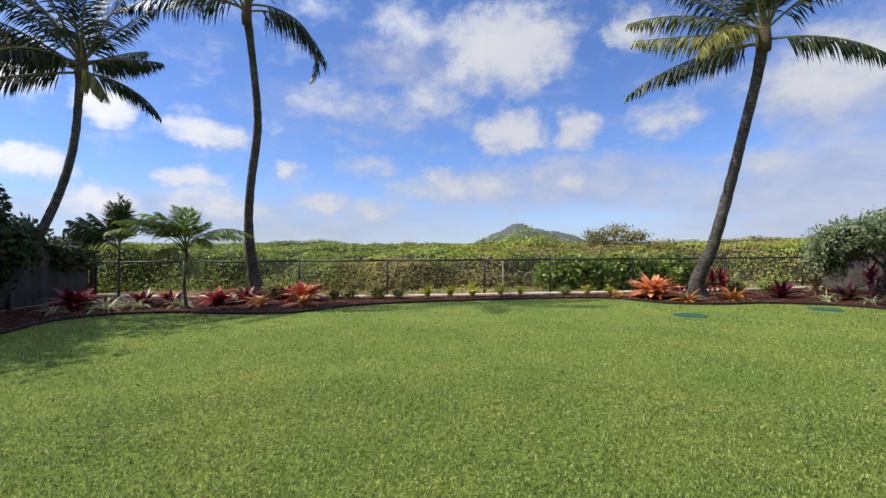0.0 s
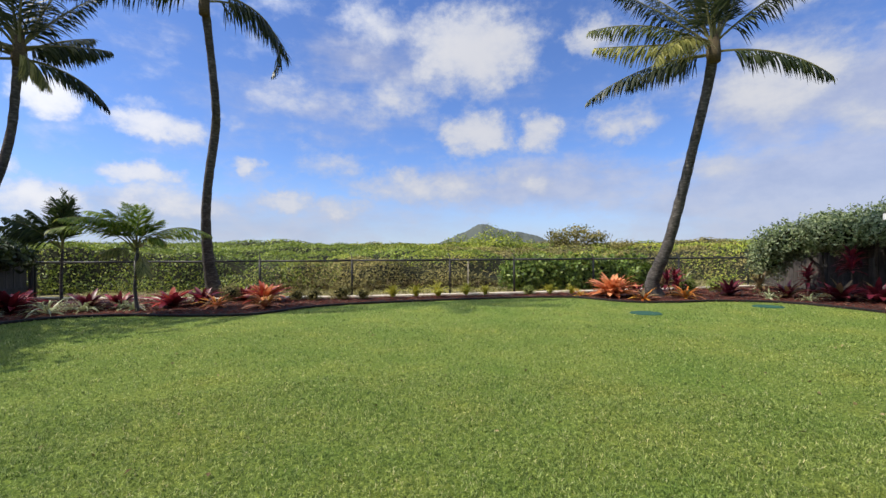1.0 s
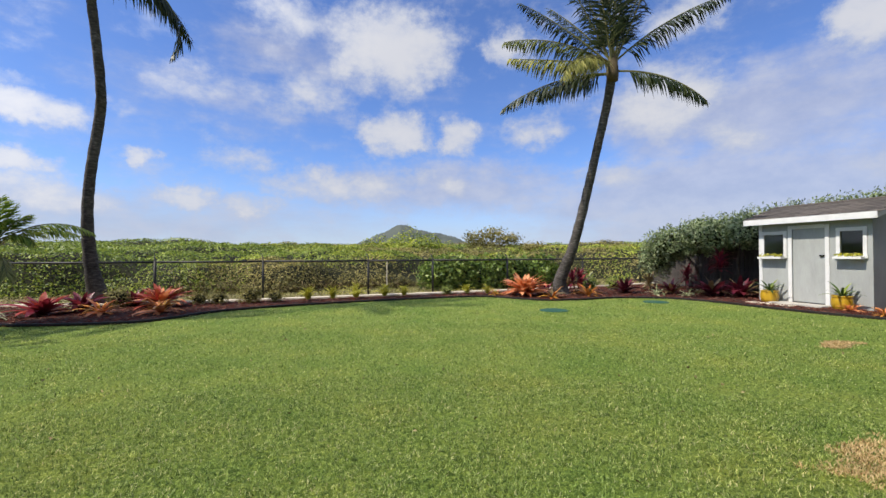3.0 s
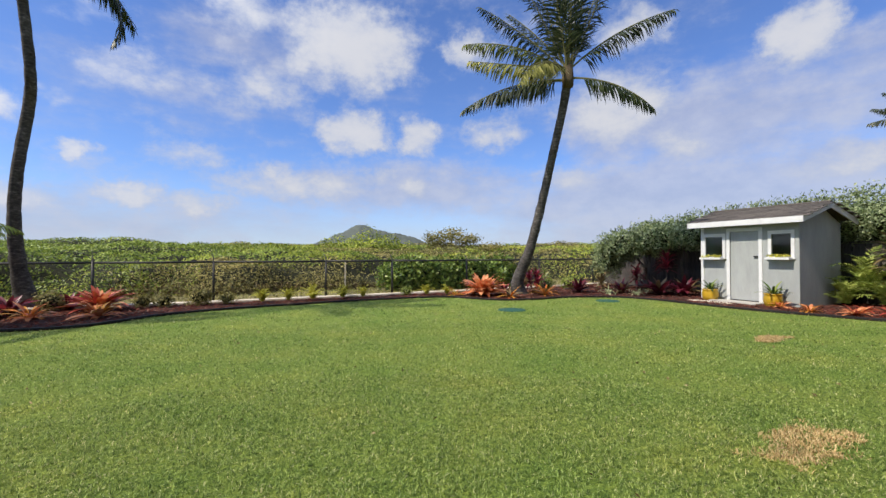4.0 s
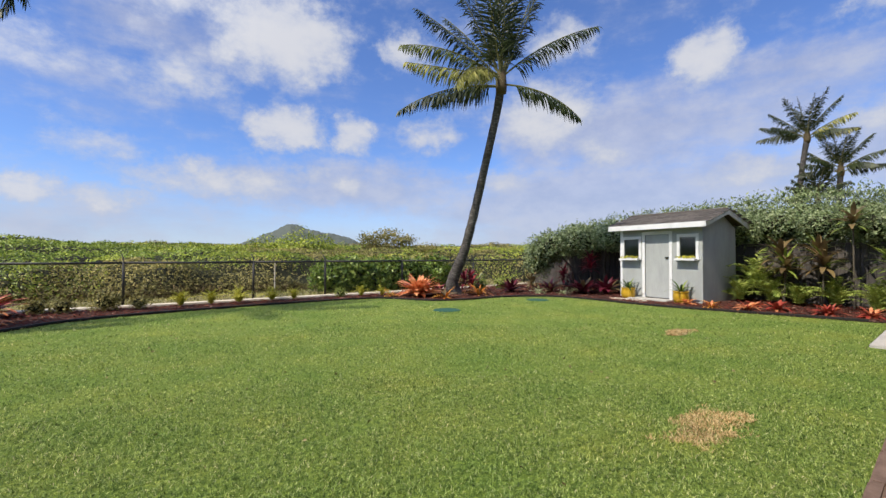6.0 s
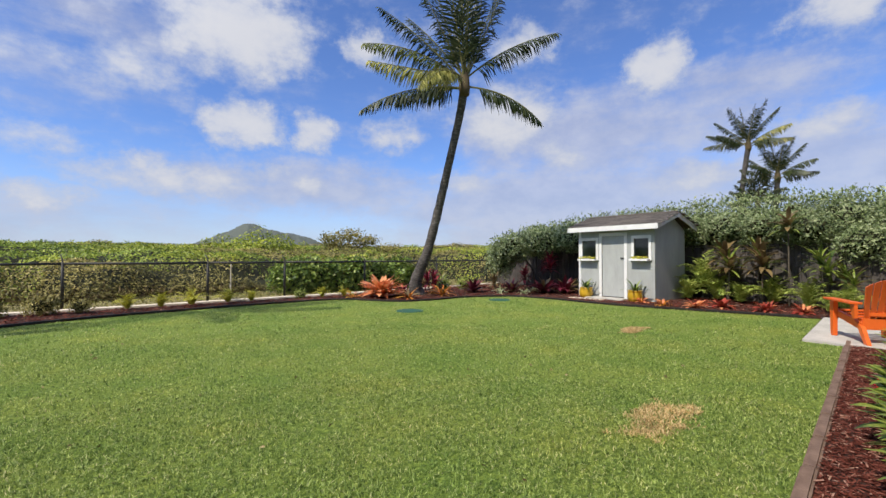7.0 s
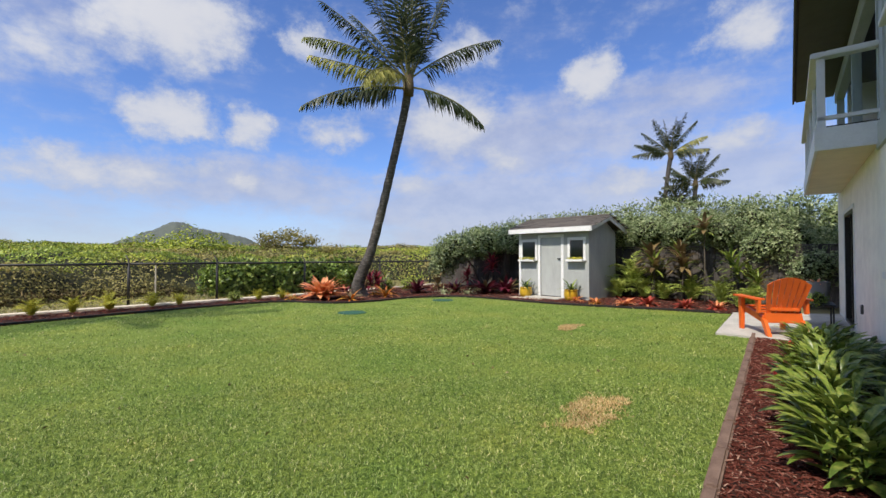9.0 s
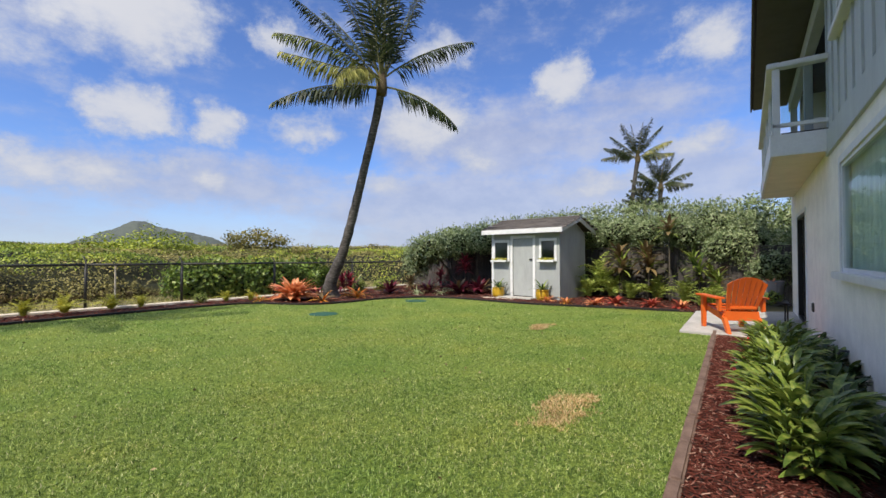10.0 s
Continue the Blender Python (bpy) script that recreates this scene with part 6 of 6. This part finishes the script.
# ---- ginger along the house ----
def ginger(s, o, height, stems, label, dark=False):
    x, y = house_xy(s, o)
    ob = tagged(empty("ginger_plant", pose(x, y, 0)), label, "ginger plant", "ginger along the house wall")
    # dark: the shade of the house put into the leaf colour
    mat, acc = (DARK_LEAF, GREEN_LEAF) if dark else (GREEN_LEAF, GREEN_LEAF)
    for k in range(stems):
        a = rng.uniform(0, 2 * math.pi)
        lean = rng.uniform(0.1, 0.45)
        r0 = rng.uniform(0, 0.12)
        h = height * rng.uniform(0.7, 1.1)
        p0 = Vector((r0 * math.cos(a), r0 * math.sin(a), 0))
        p2 = Vector((math.cos(a) * (r0 + lean * h), math.sin(a) * (r0 + lean * h), h))
        p1 = (p0 + p2) / 2 + Vector((0, 0, 0.12 * h))
        part("stalk", tube([p0, p1, p2], [0.007, 0.006, 0.003], 5), STALK, ob)
        for i in range(11):
            u = 0.1 + 0.9 * i / 10
            p = p0 * (1 - u) ** 2 + p1 * 2 * u * (1 - u) + p2 * u * u
            me = leaf_of("ginger", acc if rng.random() < 0.3 else mat, 1.0, 0.2, 1.0, base=0.12)
            le = link_mesh("leaf", me, None, ob)
            z = (0.235 + 0.05 * np.clip(-1.4 - s, 0, 1)) * rng.uniform(0.7, 1.2) * (0.75 + 0.35 * math.sin(math.pi * u))
            le.matrix_basis = Matrix.Translation(p) @ pose(0, 0, 0, 0, 0, math.degrees(a) - 90 + (75 if i % 2 else -75) * (1.15 - u) + rng.uniform(-20, 20)) @ pose(0, 0, 0, 30 + 30 * u + rng.uniform(-12, 12), rng.uniform(-20, 20), 0) @ Matrix.Diagonal((z, z, z, 1))
    return ob


s = -2.9
while s < 1.75:
    ginger(s + rng.uniform(-0.08, 0.08), 0.58 + rng.uniform(-0.07, 0.1), rng.uniform(0.3, 0.44), 11, "lush green ginger plant in the house bed")
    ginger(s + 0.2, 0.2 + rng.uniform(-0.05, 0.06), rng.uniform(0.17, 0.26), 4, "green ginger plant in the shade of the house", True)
    s += 0.36
for s, o, z in ((-0.62, 0.93, 0.2), (-0.28, 0.86, 0.3), (-1.15, 0.96, 0.18)):
    x, y = house_xy(s, o)
    fl = tagged(empty("ginger_flower", pose(x, y, 0)), "red ginger flower spike among the leaves", "flower")
    part("stalk", tube([(0, 0, 0), (0, 0, z * 0.6), (0.01, 0, z)], 0.006, 5), RACHIS, fl)
    for i in range(16):
        o_ = link_mesh("bract", leaf_of("bract", FLOWER, 1.0, 0.5, 0.6, base=0.2), None, fl)
        o_.matrix_basis = pose(0, 0, z - 0.04 + 0.006 * i, 0, 0, i * 137.5) @ pose(0, 0, 0, 25 + 3 * i, 0, 0) @ Matrix.Diagonal((0.042, 0.042, 0.042, 1))


tagged(part("fence_stake", tube([(1.9, 13.75, 0), (1.9, 13.75, 0.6), (1.905, 13.75, 1.08)], 0.02, 8), CURB), "pale slender stake standing by the fence", "stake")


# ---- loose things ----
def flower_pot(x, y, label):
    pot = tagged(empty("flower_pot", pose(x, y, 0)), label, "flower pot", "yellow pots by the shed door")
    bm = lathe([(0.13, 0.0), (0.165, 0.03), (0.195, 0.14), (0.19, 0.24), (0.18, 0.28), (0.2, 0.3), (0.2, 0.32), (0.175, 0.32), (0.17, 0.27)], 32)
    for v in bm.verts:
        if 0.02 < v.co.z < 0.26:
            a = math.atan2(v.co.y, v.co.x)
            q = 1 + 0.035 * math.cos(a * 8)
            v.co.x, v.co.y = v.co.x * q, v.co.y * q
    part("bowl", bm, YELLOW, pot, "ribbed glossy yellow pot", smooth=True)
    part("soil", lathe([(0.172, 0.25), (0.172, 0.28)], 20), MULCH, pot)
    for i in range(16):
        o = link_mesh("leaf", leaf_of("strap", DARK_LEAF if i % 3 else GREEN_LEAF, 1.0, 0.13, 0.9), None, pot)
        s = 0.46 * rng.uniform(0.7, 1.1)
        o.matrix_basis = pose(0, 0, 0.28, 0, 0, i * 137.5) @ pose(0, 0.02, 0, 25 + 3.6 * i, 0, 0) @ Matrix.Diagonal((s, s, s, 1))
    return pot


flower_pot(11.12, 8.58, "ribbed yellow ceramic pot with a green plant by the shed door")
flower_pot(11.2, 7.0, "ribbed yellow ceramic pot with a drooping green plant")

lid = tagged(part("valve_lid", lathe([(0.31, -0.02), (0.32, 0.02), (0.3, 0.034), (0.05, 0.04)], 28), TEAL, None, m=pose(4.98, 8.75, -0.018), smooth=False), "round dark green utility lid set in the lawn", "utility lid", "green utility lids")
copy_thing(lid, pose(8.4, 9.5, -0.018))


def solid(poly, axis_w0, axis_w1, plane="yz"):
    """A board: a polygon in one plane, given thickness along the other axis."""
    bm = bmesh.new()
    def at(p, w):
        return (w, p[0], p[1]) if plane == "yz" else (p[0], w, p[1])
    a = [bm.verts.new(at(p, axis_w0)) for p in poly]
    b = [bm.verts.new(at(p, axis_w1)) for p in poly]
    n = len(poly)
    bm.faces.new(a)
    bm.faces.new(b[::-1])
    for i in range(n):
        bm.faces.new((a[i], b[i], b[(i + 1) % n], a[(i + 1) % n]))
    bmesh.ops.recalc_face_normals(bm, faces=bm.faces)
    bmesh.ops.bevel(bm, geom=[e for e in bm.edges], offset=0.006, segments=2, affect="EDGES")
    return bm


def adirondack(m):
    """Chair facing +y; its seat slopes down to the back."""
    ch = tagged(empty("adirondack_chair", m), "bright orange plastic garden armchair on the patio", "chair")
    for sx in (-1, 1):
        part("front_leg", solid([(0.36, 0.0), (0.44, 0.0), (0.46, 0.54), (0.33, 0.54)], sx * 0.31 - 0.03, sx * 0.31 + 0.03), PLASTIC, ch)
        part("rear_leg", solid([(-0.47, 0.0), (-0.37, 0.0), (-0.22, 0.2), (0.36, 0.3), (0.36, 0.4), (-0.1, 0.33), (-0.32, 0.24)], sx * 0.26 - 0.025, sx * 0.26 + 0.025), PLASTIC, ch)
        arm = [(-0.3, 0.555), (0.5, 0.56), (0.52, 0.59), (-0.3, 0.585)]
        part("armrest", solid(arm, sx * 0.33 - 0.075, sx * 0.33 + 0.075), PLASTIC, ch)
        part("arm_bracket", solid([(-0.3, 0.35), (-0.22, 0.34), (-0.16, 0.555), (-0.3, 0.555)], sx * 0.33 - 0.02, sx * 0.33 + 0.02), PLASTIC, ch)
    # seat slats
    for i in range(6):
        u = i / 5
        y = 0.4 - 0.62 * u
        z = 0.4 - 0.12 * u - 0.02 * math.sin(math.pi * u)
        part("seat_slat", box(-0.27, 0.27, y - 0.045, y + 0.045, z - 0.012, z + 0.015, 0.008), PLASTIC, ch)
    # fan back: slats that spread and lean back
    lean = radians(24)
    for i in range(7):
        q = (i - 3) / 3
        top = 0.93 - 0.09 * q * q
        ln = (top - 0.22) / math.cos(lean)
        w0, w1 = 0.02, 0.039
        x0, x1 = q * 0.175, q * 0.255
        v = []
        for t_, (xx, ww) in ((0.0, (x0, w0)), (0.55, ((x0 + x1) / 2 + q * 0.015, (w0 + w1) / 2)), (1.0, (x1, w1))):
            yy, zz = -0.2 - ln * t_ * math.sin(lean), 0.22 + ln * t_ * math.cos(lean)
            for sx, dy in ((-1, 0.012), (1, 0.012), (1, -0.012), (-1, -0.012)):
                cut = 0.09 * ((q + sx * 0.15) ** 2 - q * q) if t_ == 1.0 else 0.0
                v.append((xx + sx * ww, yy + dy + 0.03 * abs(xx), zz - cut))
        f = [(0, 1, 2, 3), (11, 10, 9, 8)]
        for b in (0, 4):
            f += [(b + k, b + 4 + k, b + 4 + (k + 1) % 4, b + (k + 1) % 4) for k in range(4)]
        raw("back_slat", v, f, PLASTIC, ch)
    for t_, w_ in ((0.28, 0.2),):
        ln = 0.78
        yy, zz = -0.2 - ln * t_ * math.sin(lean) - 0.03, 0.22 + ln * t_ * math.cos(lean)
        part("back_rail", box(-w_, w_, yy - 0.012, yy + 0.014, zz - 0.028, zz + 0.028, 0.008), PLASTIC, ch)
    part("back_panel", solid([(-0.27, 0.2), (0.27, 0.2), (0.25, 0.36), (-0.25, 0.36)], -0.3, -0.275, "xz"), PLASTIC, ch)
    return ch


adirondack(pose(8.78, 1.72, 0.03, 0, 0, -54.4))

tbl = tagged(empty("side_table", pose(10.15, 1.38, 0.03, 0, 0, 9.7)), "low black metal side table on the patio", "table")
part("tabletop", box(-0.36, 0.36, -0.26, 0.26, 0.4, 0.425, 0.008), TABLE, tbl)
for sx in (-1, 1):
    for sy in (-1, 1):
        part("leg", tube([(sx * 0.32, sy * 0.22, 0), (sx * 0.32, sy * 0.22, 0.4)], 0.014, 6), TABLE, tbl)
bk = tagged(empty("storage_basket", pose(10.28, 1.38, 0.458, 0, 0, 9.7)), "grey fabric storage basket on the side table", "basket")
bm = lathe([(0.15, 0.0), (0.17, 0.015), (0.19, 0.36), (0.2, 0.37), (0.185, 0.375), (0.165, 0.05), (0.14, 0.04)], 24)
part("basket_body", bm, BIN, bk)
for i in range(7):
    o = link_mesh("leaf", leaf_of("strap", ORANGE_LEAF, 1.0, 0.13, 0.9), None, bk)
    o.matrix_basis = pose(0, 0, 0.3, 0, 0, i * 51) @ pose(0, 0.03, 0, 20 + 8 * i, 0, 0) @ Matrix.Diagonal((0.2, 0.2, 0.2, 1))
bush("table_plant", [((9.72, 1.3, 0.56), (0.14, 0.12, 0.1))], 1500, 0.05, DEEP, "small green plant on the side table", "plant", shrink=0.8)
